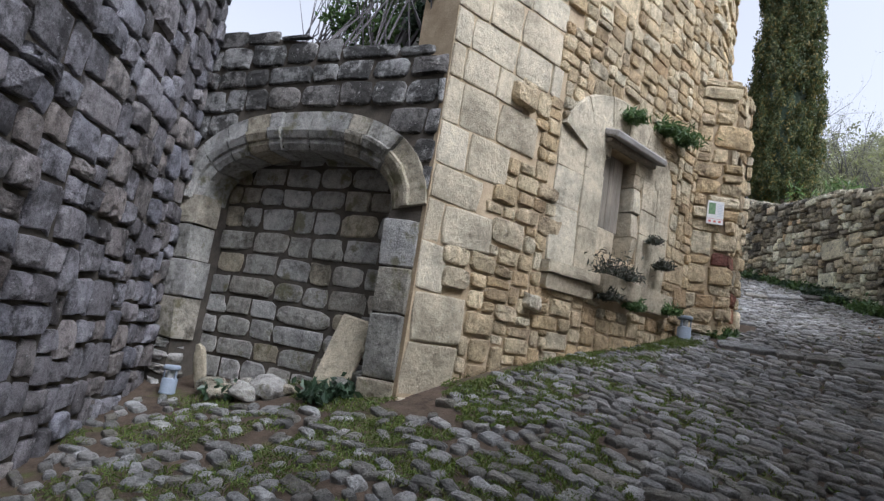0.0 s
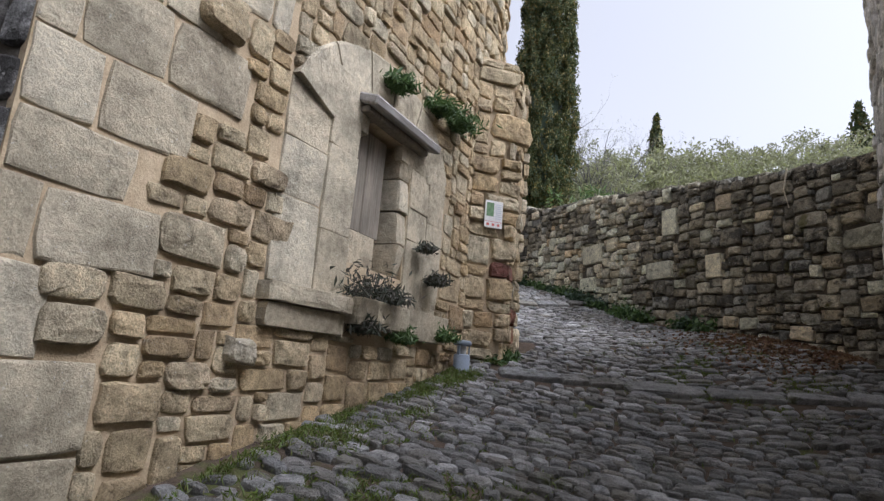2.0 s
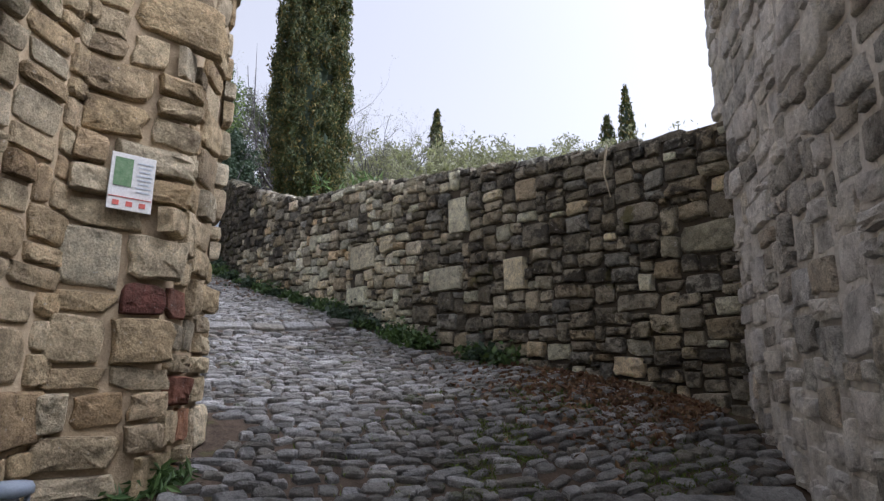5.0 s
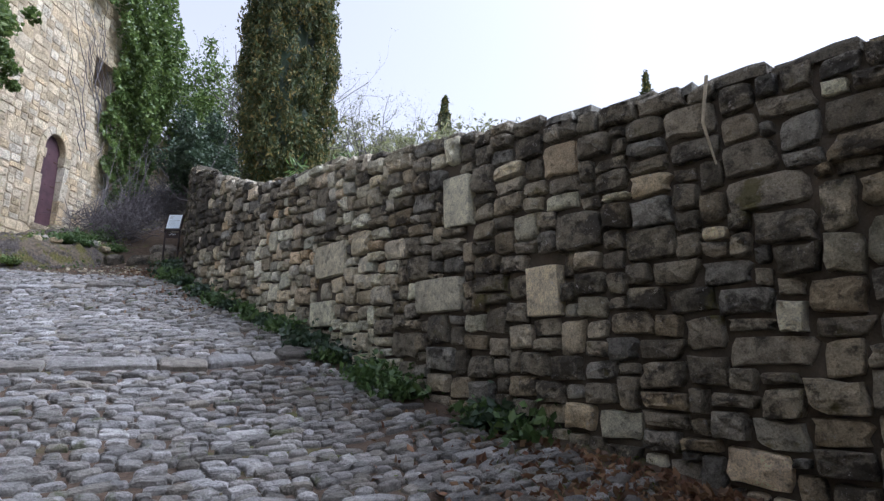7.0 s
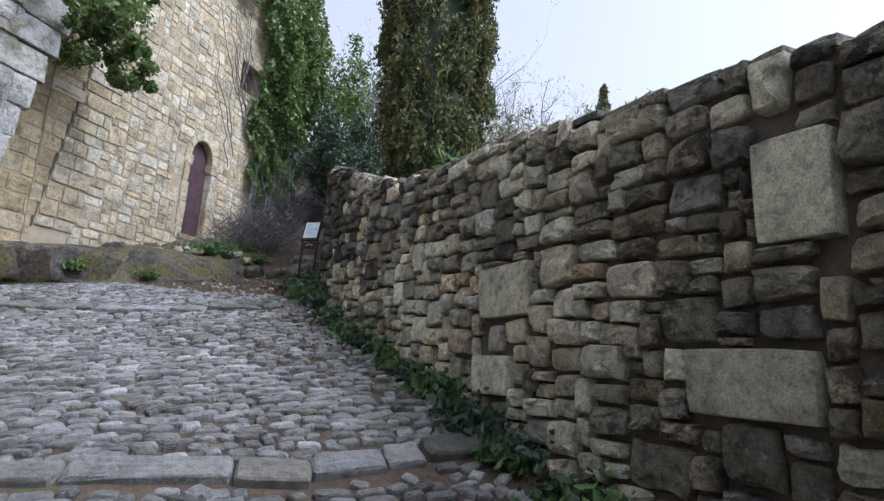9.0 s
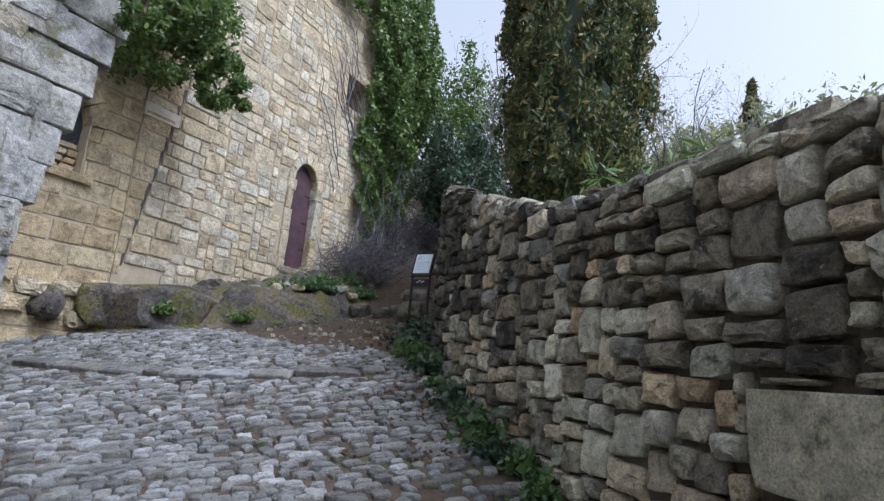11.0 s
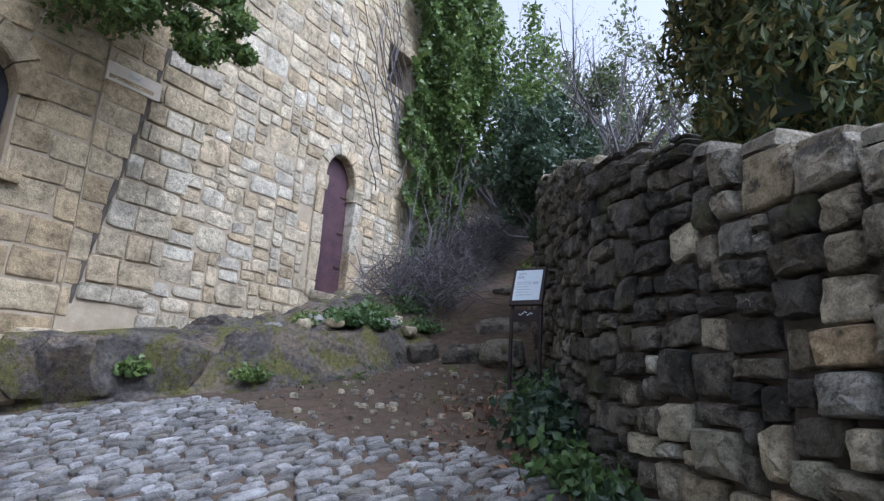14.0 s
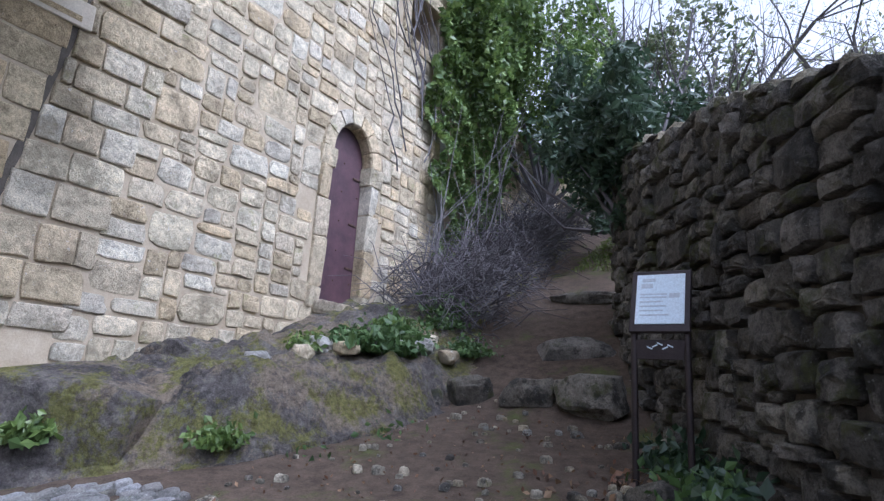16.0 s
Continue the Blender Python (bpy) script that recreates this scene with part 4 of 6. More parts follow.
# buttress stones and the ragged end over it
_c = rubble(BUT.length, but_lo, lambda u: 5.3, (0.10, 0.22), (0.18, 0.36), 41, gap=0.010)
_fs, _r = face_stones(BUT, _c, 7, (0.03, 0.085), -0.01), random.Random(4)
_red = [c[1] < 2.9 and _r.random() < 0.14 for c in _c]
lay([f for f, d in zip(_fs, _red) if not d], ROUGH_LIB, FACADE, buttress, "stone", near=lambda i: True)
lay([f for f, d in zip(_fs, _red) if d], ROUGH_LIB, REDSTONE, buttress, "red_stone", near=lambda i: True)
_UE = Line([(-1.10, 9.45), (-1.1, 9.75), (-1.35, 10.9)])
_c = courses(_UE.length, lambda u: 5.2, lambda u: 7.6, (0.12, 0.26), (0.18, 0.4), 42)
lay(face_stones(_UE, _c, 8, (0.02, 0.07), 0.0), ROUGH_LIB, FACADE, upper_end, "stone", near=lambda i: True)

_FS = Line([(-1.62, 10.94), (-4.8, 11.3)], side=-1)
_c = courses(_FS.length, lambda u: 1.8, lambda u: 7.6, (0.12, 0.24), (0.18, 0.42), 43)
lay(face_stones(_FS, _c, 19, (0.02, 0.06), 0.0), ROUGH_LIB, FACADE, fac_side, "stone", near=lambda i: _c[i][0] < 1.6)

# ---- retaining wall ----
SPECIAL = [(3.34, 3.94, 3.53, 3.84), (3.22, 3.57, 4.25, 4.72), (5.22, 5.90, 4.06, 4.45), (5.46, 5.94, 3.50, 3.80), (2.3, 2.62, 3.42, 3.80)]
_c = rubble(RET.length, ret_lo, ret_hi, (0.085, 0.185), (0.12, 0.34), 51, slope=0.11, gap=0.012, holes=SPECIAL, big=0.13)


def crust_share(u, v):
    """How many of the stones wear a dark crust: most at both ends and along the top, few in the pale mended middle."""
    f = (v - ret_lo(u)) / (ret_hi(u) - ret_lo(u))
    if u < 4.3:
        return 0.85
    if u < 6.0:
        return 0.3 if f > 0.5 else 0.08
    if u < 7.6:
        return 0.55 if f > 0.62 else 0.05
    if u < 10.6:
        return 0.85 if f > 0.5 else 0.25
    return 0.93


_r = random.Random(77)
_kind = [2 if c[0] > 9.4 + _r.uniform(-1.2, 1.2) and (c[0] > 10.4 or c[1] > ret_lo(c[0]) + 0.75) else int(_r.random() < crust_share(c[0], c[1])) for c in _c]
_fs = face_stones(RET, _c, 9, (0.06, 0.12), -0.015)
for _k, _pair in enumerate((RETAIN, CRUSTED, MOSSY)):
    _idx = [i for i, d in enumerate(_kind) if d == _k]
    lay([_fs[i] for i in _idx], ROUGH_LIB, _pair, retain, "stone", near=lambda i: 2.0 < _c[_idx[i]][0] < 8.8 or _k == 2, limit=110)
for k, (u0, u1, v0, v1) in enumerate(SPECIAL):
    wall_block(RET, (u0 + u1) / 2, (v0 + v1) / 2, u1 - u0 - 0.02, v1 - v0 - 0.02, -0.03, 0.09, RETAIN, retain, "large_block", seed=k + 3)
_cap, _u, _r = [], 0.0, random.Random(5)
while _u < RET.length - 0.2:
    w = _r.uniform(0.22, 0.5)
    q, t, n = RET.at(_u + w / 2)
    q = q - n * 0.21
    z = ret_hi(_u + w / 2) - 0.075
    _cap.append(((q.x, q.y, z), (t.x, t.y, (ret_hi(_u + w) - ret_hi(_u)) / w), (0, 0, 1), w * 0.99, 0.50, _r.uniform(0.06, 0.085)))
    _u += w
lay(_cap, FLUSH_LIB, CRUSTED, retain, "capstone", near=lambda i: True)

# ---- right-hand house ----
PLASTERED = stone_pair("plastered_rubble", [(0.72, 0.69, 0.65), (0.79, 0.77, 0.73), (0.66, 0.64, 0.62), (0.75, 0.72, 0.66)],
                       stain=(0.36, 0.345, 0.33), stain_at=0.64, lichen=(0.76, 0.75, 0.73), lichen_at=0.66, patch=3.0, vary=0.1, grain=0.6)
_r = random.Random(61)
_c = rubble(RIGHT.length, right_lo, lambda u: 7.0, (0.10, 0.24), (0.14, 0.38), 61, gap=0.02)
_fs = face_stones(RIGHT, _c, 10, (0.025, 0.075), -0.02)
_bare = [noise.noise((c[0] * 1.1, c[1] * 0.9, 2.0)) + _r.uniform(-0.35, 0.35) > 0.12 for c in _c]
lay([f for f, d in zip(_fs, _bare) if d], ROUGH_LIB, GREYWALL, rightwall, "stone", near=lambda i: True, limit=150)
lay([f for f, d in zip(_fs, _bare) if not d], ROUGH_LIB, PLASTERED, rightwall, "plastered_stone", near=lambda i: True, limit=200)
TERRACOTTA = plain("terracotta", (0.38, 0.17, 0.09), (0.50, 0.27, 0.16), 10, 0.9, 0.01)
for k in range(16):
    u = 1.7 + 0.19 * k
    q, t, n = RIGHT.at(u)
    vs, fs = [], []
    for j in range(7):
        an = math.pi * j / 6
        for e in (0.28, -0.5):
            vs.append((q.x + n.x * e + t.x * 0.08 * math.cos(an), q.y + n.y * e + t.y * 0.08 * math.cos(an), 7.02 + 0.06 * math.sin(an) - e * 0.3))
    fs = [(2 * j, 2 * j + 1, 2 * j + 3, 2 * j + 2) for j in range(6)]
    tile = part("roof_tile", mesh_from("roof_tile", vs, fs), TERRACOTTA, rightwall)

# ---- cream house ----
seam = lambda v: (v - 5.84) * 0.175 + 0.12


def house_skip(u, v):
    uc, a = (DOOR[0] + DOOR[1]) / 2, (DOOR[1] - DOOR[0]) / 2 + 0.20
    if v < DOOR[3]:
        inside = abs(u - uc) < a and v > DOOR[2] - 0.1
    else:
        inside = ((u - uc) / a) ** 2 + ((v - DOOR[3]) / (DAPEX - DOOR[3] + 0.22)) ** 2 < 1
    return inside or u < seam(v) + (0.78 if v < 9.3 else 0.0) or (HWIN[0] - 0.16 < u < HWIN[1] + 0.16 and HWIN[2] - 0.16 < v < HWIN[3] + 0.16)


_c = rubble(HSE.length, lambda u: 5.6, lambda u: 14.4, (0.12, 0.24), (0.17, 0.46), 71, gap=0.012, skip=house_skip, big=0.16, level=0.045)
lay(face_stones(HSE, _c, 11, (0.012, 0.030), -0.002), IRREGULAR_LIB, HOUSE, house, "stone", near=lambda i: _c[i][1] < 9.6, limit=300)
_c = courses(0.80, lambda u: 5.85, lambda u: 9.3, (0.20, 0.34), (0.26, 0.52), 72, split_at=0, wave=0, gap=0.010)
lay(face_stones(HSE, [(c[0] + seam(c[1]) + 0.03, c[1], c[2], c[3]) for c in _c], 12, (0.03, 0.045), 0.0), FLUSH_LIB, HOUSE, house, "buttress_stone", near=lambda i: True)
_q, _t, _n = HSE.at(0)                 # the open joint between the two builds, its shade laid on as a dark strip
_r = random.Random(3)
_vs = []
for k in range(41):
    z = 5.7 + 0.095 * k
    for e in (-0.018 - 0.015 * _r.random(), 0.022 + 0.018 * _r.random()):
        u = seam(z) + e
        _vs += [(_q.x + _t.x * u + _n.x * o, _q.y + _t.y * u + _n.y * o, z) for o in (0.006, -0.05)]
_fsx = [(4 * k, 4 * k + 2, 4 * k + 6, 4 * k + 4) for k in range(40)] + [(4 * k + a, 4 * k + 4 + a, 4 * k + 5 + a, 4 * k + 1 + a) for k in range(40) for a in (0, 2)]
part("open_joint", mesh_from("open_joint", _vs, _fsx, False), MORTAR_DARK, house)
_c = courses(2.0, lambda u: 5.3, lambda u: 14.4, (0.26, 0.36), (0.4, 0.75), 78, split_at=0, gap=0.012, wave=0)
lay(face_stones(HSE, [((c[0] - c[2] / 2 + min(c[0] + c[2] / 2, seam(c[1]))) / 2, c[1], min(c[0] + c[2] / 2, seam(c[1])) - c[0] + c[2] / 2, c[3]) for c in _c if c[0] - c[2] / 2 < seam(c[1]) - 0.06], 18, (0.012, 0.02), 0.0), FLUSH_LIB, TAN, house, "tan_block", near=lambda i: True)
_dcurve = [((DOOR[0] + DOOR[1]) / 2 + 0.37 * math.cos(math.pi * (1 - k / 40)), DOOR[3] + (DAPEX - DOOR[3]) * math.sin(math.pi * (1 - k / 40))) for k in range(41)]
_dp = [(0, -0.3), (0, 0.02), (0.02, 0.045), (0.2, 0.045), (0.21, 0.02), (0.21, -0.1)]
for a, b in ((0, 6), (6, 12), (12, 17.5), (17.5, 22.5), (22.5, 28), (28, 34), (34, 40)):
    part("door_voussoir", sweep_block(HSE, _dcurve, a, b, _dp), HOUSE[0], house)
for side, u in ((0, DOOR[0] - 0.1), (1, DOOR[1] + 0.1)):
    z = DOOR[2] - 0.12
    for k, h in enumerate((0.26, 0.62, 0.50, 0.42, 0.26)):
        wall_block(HSE, u, z + h / 2, 0.21 + 0.05 * (k == 4), h - 0.01, -0.25, 0.05 + 0.02 * (k == 4), HOUSE, house, "door_jamb_stone", seed=k + side * 3)
        z += h
wall_block(HSE, (DOOR[0] + DOOR[1]) / 2, DOOR[2] - 0.09, 0.95, 0.16, -0.3, 0.1, HOUSE, house, "threshold", seed=4)
for (u, v, w, h) in (((HWIN[0] + HWIN[1]) / 2, HWIN[3] + 0.1, 1.2, 0.2), ((HWIN[0] + HWIN[1]) / 2, HWIN[2] - 0.09, 1.15, 0.18),
                     (HWIN[0] - 0.08, 11.27, 0.17, 0.85), (HWIN[1] + 0.08, 11.27, 0.17, 0.85)):
    wall_block(HSE, u, v, w, h - 0.01, -0.2, 0.05, HOUSE, house, "window_surround", seed=int(u * 10))


def door_leaf():
    """Arched plank door covered with dark red sheet metal, with rivets and hinges."""
    uc = (DOOR[0] + DOOR[1]) / 2
    q, t, n = HSE.at(0)
    root = new("door_1")
    outline = [(DOOR[0] + 0.005, DOOR[2]), (DOOR[1] - 0.005, DOOR[2])] + [(c[0], c[1] - 0.004) for c in reversed(_dcurve)]
    red, p0 = mat("dark_red_sheet_metal")[:2]
    pb = p0["Principled BSDF"]
    a, b = noise_tex(red, 3.5, 6, 0.7), noise_tex(red, 50, 4, 0.7)
    base = mix(red, ramp(red, a.outputs[0], [(0.35, grey(0)), (0.7, grey(1))]), (0.045, 0.022, 0.030), (0.095, 0.048, 0.055))
    base = mix(red, ramp(red, b.outputs[0], [(0.62, grey(0)), (0.72, grey(0.5))]), base, (0.22, 0.13, 0.09))
    red.node_tree.links.new(base, pb.inputs["Base Color"])
    pb.inputs["Roughness"].default_value = 0.55
    bump(red, [(a.outputs[0], 0.01)], 0.4)
    iron = plain("rusty_iron", (0.06, 0.045, 0.04), (0.13, 0.08, 0.055), 20, 0.7, 0.004, 0.4)

    def place(u, z, o):
        return (q.x + t.x * u + n.x * o, q.y + t.y * u + n.y * o, z)
    vs = [place(u, z, -0.13) for u, z in outline] + [place(u, z, -0.19) for u, z in outline]
    m = len(outline)
    fs = [tuple(range(m)), tuple(reversed(range(m, 2 * m)))] + [(i, (i + 1) % m, m + (i + 1) % m, m + i) for i in range(m)]
    panel = part("door_panel", mesh_from("door_panel", vs, fs, False), red, root, "dark red sheet-metal door face")
    for z in (6.75, 7.15, 7.55, 7.95, 8.35):
        for u in (DOOR[0] + 0.06, uc, DOOR[1] - 0.06):
            v, f = lathe([(0.0001, 0.012), (0.009, 0.008), (0.012, 0.0)], 6)
            me = quads_mesh("rivet", [place(u + p[0], z + p[1], -0.13 + p[2]) for p in v], f)
            part("rivet", me, iron, panel)
    for z in (6.95, 7.55, 8.2):
        bm = box_bm(0.16, 0.014, 0.03, 0.004)
        ob = part("hinge", bm, iron, panel, "rusty iron hinge strap")
        ob.matrix_basis = Matrix.Translation(place(DOOR[1] - 0.1, z, -0.12)) @ Matrix.Rotation(math.atan2(t.y, t.x), 4, "Z")
    bm = box_bm(0.025, 0.03, 0.14, 0.006)
    ob = part("door_handle", bm, iron, panel, "rusty iron handle")
    ob.matrix_basis = Matrix.Translation(place(DOOR[0] + 0.09, 7.45, -0.11)) @ Matrix.Rotation(math.atan2(t.y, t.x), 4, "Z")
    tagged(root, "closed narrow arched door of dark red metal", "door", kind="structure")


door_leaf()
# tan ashlar part
_c = courses(HSL.length, lambda u: 4.4, lambda u: 10.2, (0.26, 0.36), (0.4, 0.75), 73, split_at=0, gap=0.012, holes=[(4.0, 5.07, 6.95, 8.0)],
             skip=lambda u, v: v > 7.9 and ((u - 4.55) / 0.78) ** 2 + ((v - 7.75) / 0.75) ** 2 < 1)
lay(face_stones(HSL, _c, 13, (0.015, 0.03), 0.0), FLUSH_LIB, TAN, houseleft, "block", near=lambda i: True)
_hcurve = [(4.55 + 0.5 * math.cos(math.pi * (1 - k / 40)), 7.72 + 0.5 * math.sin(math.pi * (1 - k / 40))) for k in range(41)]
for a, b in ((0, 8), (8, 16), (16, 24), (24, 32), (32, 40)):
    part("arch_slab", sweep_block(HSL, _hcurve, a, b, [(0, -0.35), (0, 0.02), (0.02, 0.045), (0.26, 0.045), (0.27, -0.1)]), TAN[0], houseleft)
_c = courses(1.0, lambda u: 6.95, lambda u: 7.42, (0.09, 0.15), (0.16, 0.32), 74)
lay(face_stones(HSL, [(c[0] + 4.05, *c[1:]) for c in _c], 14, (0.02, 0.05), -0.2), ROUGH_LIB, FACADE, houseleft, "infill_stone", near=lambda i: True)
wall_block(HSL, 4.55, 6.86, 1.35, 0.13, -0.1, 0.12, TAN, houseleft, "window_sill", seed=3)
for k in range(14):
    wall_block(HSL, 0.5 + 0.47 * k, 5.15 + 0.07 * (k % 3), 0.45, 0.22 + 0.05 * (k % 2), -0.05, 0.12, HOUSE, houseleft, "foot_stone", ROUGH_LIB, k)
    wall_block(HSL, 0.3 + 0.47 * k, 4.92 - 0.07 * (k % 3), 0.45, 0.22 + 0.05 * (k % 2), -0.05, 0.12, HOUSE, houseleft, "foot_stone", ROUGH_LIB, k + 40)
SHEETING = plain("black_plastic_sheet", (0.008, 0.008, 0.010), (0.02, 0.02, 0.024), 14, 0.35, 0.05, 0.0, 0.5, 40)
_q, _t, _n = HSL.at(0)
_out = [(4.06, 7.40), (5.04, 7.40)] + [(c[0], c[1] + 0.01) for c in reversed(_hcurve)]
_vs = [(_q.x + _t.x * u - _n.x * o, _q.y + _t.y * u - _n.y * o, z) for o in (0.24, 0.26) for u, z in _out]
_m = len(_out)
_fsx = [tuple(range(_m)), tuple(reversed(range(_m, 2 * _m)))] + [(i, (i + 1) % _m, _m + (i + 1) % _m, _m + i) for i in range(_m)]
tarp = part("window_sheet", mesh_from("window_sheet", _vs, _fsx, False), SHEETING, None)
tagged(tarp, "black plastic sheet closing the arched window", "sheet")
# house corner with arch springers
_c = courses(QUO.length, quo_lo, lambda u: 8.3, (0.18, 0.32), (0.25, 0.5), 75, gap=0.014)
lay(face_stones(QUO, _c, 15, (0.02, 0.08), 0.0), ROUGH_LIB, NICHE, quoinhouse, "stone", near=lambda i: True)
for k in range(12):
    z = 3.9 + 0.36 * k
    lean = 0.0 if z < 5.2 else 0.17 * (z - 5.2) ** 1.35
    wall_block(QUO, 3.72, z, 0.5, 0.34, -0.3, 0.05, NICHE, quoinhouse, "quoin_block", seed=k)
    if lean > 0.02:
        q, t, n = QUO.at(QUO.length)
        lay([((q.x + t.x * lean / 2 - n.x * 0.3, q.y + t.y * lean / 2, z), (t.x, t.y, 0), (n.x, n.y, 0), lean + 0.1, 0.34, 0.34)], [DEEP_LIB[k % 10]], NICHE, quoinhouse, "springer", near=lambda i: True)
_c = courses(RUIN.length, lambda u: 6.5, interp([(0, 11.2), (2.5, 10.6), (5.1, 9.6)]), (0.16, 0.3), (0.22, 0.5), 76, holes=[(2.2, 2.75, 9.0, 9.9)])
lay(face_stones(RUIN, _c, 16, (0.02, 0.07), 0.0), ROUGH_LIB, HOUSE, ruin, "stone", near=lambda i: True)

# ---- window of the facade ----
def wood_material(name, c1, c2, axis=2):
    m, n, l, p = mat(name)
    co = n.new("ShaderNodeNewGeometry")
    mp = n.new("ShaderNodeMapping")
    sc = [26, 26, 26]
    sc[axis] = 1.6
    mp.inputs["Scale"].default_value = sc
    l.new(co.outputs["Position"], mp.inputs["Vector"])
    a = noise_tex(m, 1.5, 7, 0.65, False)
    l.new(mp.outputs[0], a.inputs["Vector"])
    b = noise_tex(m, 5, 4)
    base = mix(m, ramp(m, a.outputs[0], [(0.3, grey(0)), (0.72, grey(1))]), c1, c2)
    base = mix(m, 0.5, base, ramp(m, b.outputs[0], [(0.3, grey(0.5)), (0.7, grey(1.2))]), "MULTIPLY")
    l.new(base, p.inputs["Base Color"])
    p.inputs["Roughness"].default_value = 0.85
    bump(m, [(a.outputs[0], 0.006)], 0.7)
    return m


GREYWOOD = wood_material("weathered_grey_boards", (0.13, 0.11, 0.085), (0.30, 0.26, 0.20))
SILVERWOOD = wood_material("silvered_oak_beam", (0.22, 0.20, 0.18), (0.44, 0.42, 0.39), 1)
window = new("window_1")
for k, (u, w) in enumerate(((2.31, 0.245), (2.575, 0.265))):
    q, t, n = FAC.at(u)
    bm = box_bm(0.035, w, WIN_Z1 - WIN_Z0 - 0.30, 0.008)
    ob = part("shutter_board", bm, GREYWOOD, window, "weathered grey vertical board")
    ob.matrix_basis = Matrix.Translation((q.x - 0.10, q.y, (WIN_Z0 + WIN_Z1) / 2 + 0.12))
bm = box_bm(0.12, 0.48, 0.30, 0.012)
ob = part("sill_slab", bm, DRESSED[0], window, "grey stone slab under the boards")
ob.matrix_basis = Matrix.Translation((-1.24, 5.02 + 2.42, WIN_Z0 + 0.13))
tagged(window, "small stone window closed with two weathered boards", "window", kind="structure")
lay([((-1.45, 7.77 + 0.01 * (k % 3), 2.55 + 0.125 * k), (0, 1, 0), (1, 0, 0), 0.13, 0.12, 0.13) for k in range(9)], ROUGH_LIB, FACADE, window, "infill_stone", near=lambda i: True)
lay([((-1.42, 7.94, 2.46 + 0.28 * k + 0.14), (0, 1, 0), (1, 0, 0), 0.18, 0.275, 0.33) for k in range(4)], DEEP_LIB, DRESSED, window, "jamb_stone", near=lambda i: True)
beam = new("lintel_beam")
bm = box_bm(0.20, 1.12, 0.075, 0.014)
ob = part("beam", bm, SILVERWOOD, beam, "silvered cracked oak beam")
ob.matrix_basis = Matrix.Translation((-1.02, 7.66, 3.68)) @ Matrix.Rotation(radians(1.5), 4, "X") @ Matrix.Rotation(radians(16), 4, "Y")
bm = box_bm(0.16, 1.0, 0.05, 0.008)
ob = part("board", bm, GREYWOOD, beam, "dark board under the beam")
ob.matrix_basis = Matrix.Translation((-1.09, 7.64, 3.61)) @ Matrix.Rotation(radians(1), 4, "X")
tagged(beam, "silvered oak lintel beam over the boarded window", "beam")

# ---- plaque on the buttress ----
SIGNWHITE = plain("white_sign_board", (0.70, 0.69, 0.66), (0.78, 0.77, 0.74), 6, 0.5, 0.001)
SIGNGREEN = plain("green_print", (0.10, 0.20, 0.09), (0.22, 0.32, 0.18), 30, 0.6, 0.001)
SIGNRED = plain("red_print", (0.55, 0.12, 0.10), (0.62, 0.16, 0.12), 30, 0.6, 0.001)
SIGNGREY = plain("grey_print", (0.48, 0.53, 0.57), (0.56, 0.60, 0.64), 30, 0.6, 0.001)


def flat_bars(root, bars, depth=0.002):
    """Bars of print: (name, x, z, width, height, material) on a board whose face looks along -y."""
    for name, x, z, w, h, m in bars:
        ob = part(name, box_bm(w, depth, h, 0), m, root)
        ob.matrix_basis = Matrix.Translation((x, -0.006, z))


plaque = new("wall_notice")
_board = part("board", box_bm(0.21, 0.008, 0.30, 0.002), SIGNWHITE, plaque)
flat_bars(_board, [("picture", -0.045, 0.05, 0.085, 0.15, SIGNGREEN)] + [("text_bar", 0.055, 0.11 - 0.022 * k, 0.075 - 0.01 * (k % 3), 0.008, SIGNGREY) for k in range(8)]
          + [("pictogram", -0.065 + 0.062 * k, -0.115, 0.03, 0.026, SIGNRED) for k in range(3)] + [("stripe", 0, -0.083, 0.2, 0.004, SIGNRED)])
plaque.matrix_world = Matrix.Translation((-0.935 + 0.075, 9.595 - 0.075, 3.44)) @ Matrix.Rotation(radians(45), 4, "Z")
tagged(plaque, "small white printed notice fixed to the stone buttress", "notice")


# ---- bollard lights ----
BOLLARD = plain("grey_painted_cast_metal", (0.20, 0.235, 0.28), (0.27, 0.31, 0.36), 8, 0.6, 0.003, 0.0, 0.4)
LENS = plain("frosted_lens", (0.50, 0.51, 0.52), (0.58, 0.58, 0.58), 8, 0.35, 0.001)


def bollard_light():
    root = new("bollard_light")
    part("base", quads_mesh("base", *lathe([(0.0001, 0), (0.105, 0), (0.105, 0.02), (0.098, 0.03), (0.098, 0.19), (0.085, 0.205), (0.0001, 0.207)])), BOLLARD, root)
    part("lens", quads_mesh("lens", *lathe([(0.05, 0.2), (0.05, 0.31)])), LENS, root, "frosted lamp lens")
    for k in range(3):
        ob = part("post", box_bm(0.035, 0.02, 0.12, 0.004), BOLLARD, root)
        a = 2.1 * k + 0.4
        ob.matrix_basis = Matrix.Translation((0.083 * math.cos(a), 0.083 * math.sin(a), 0.255)) @ Matrix.Rotation(a + 1.57, 4, "Z")
    part("cap", quads_mesh("cap", *lathe([(0.0001, 0.305), (0.09, 0.305), (0.108, 0.315), (0.108, 0.345), (0.095, 0.365), (0.0001, 0.375)])), BOLLARD, root)
    return tagged(root, "grey cast metal bollard light on the ground by the wall", "light", "bollard lights")


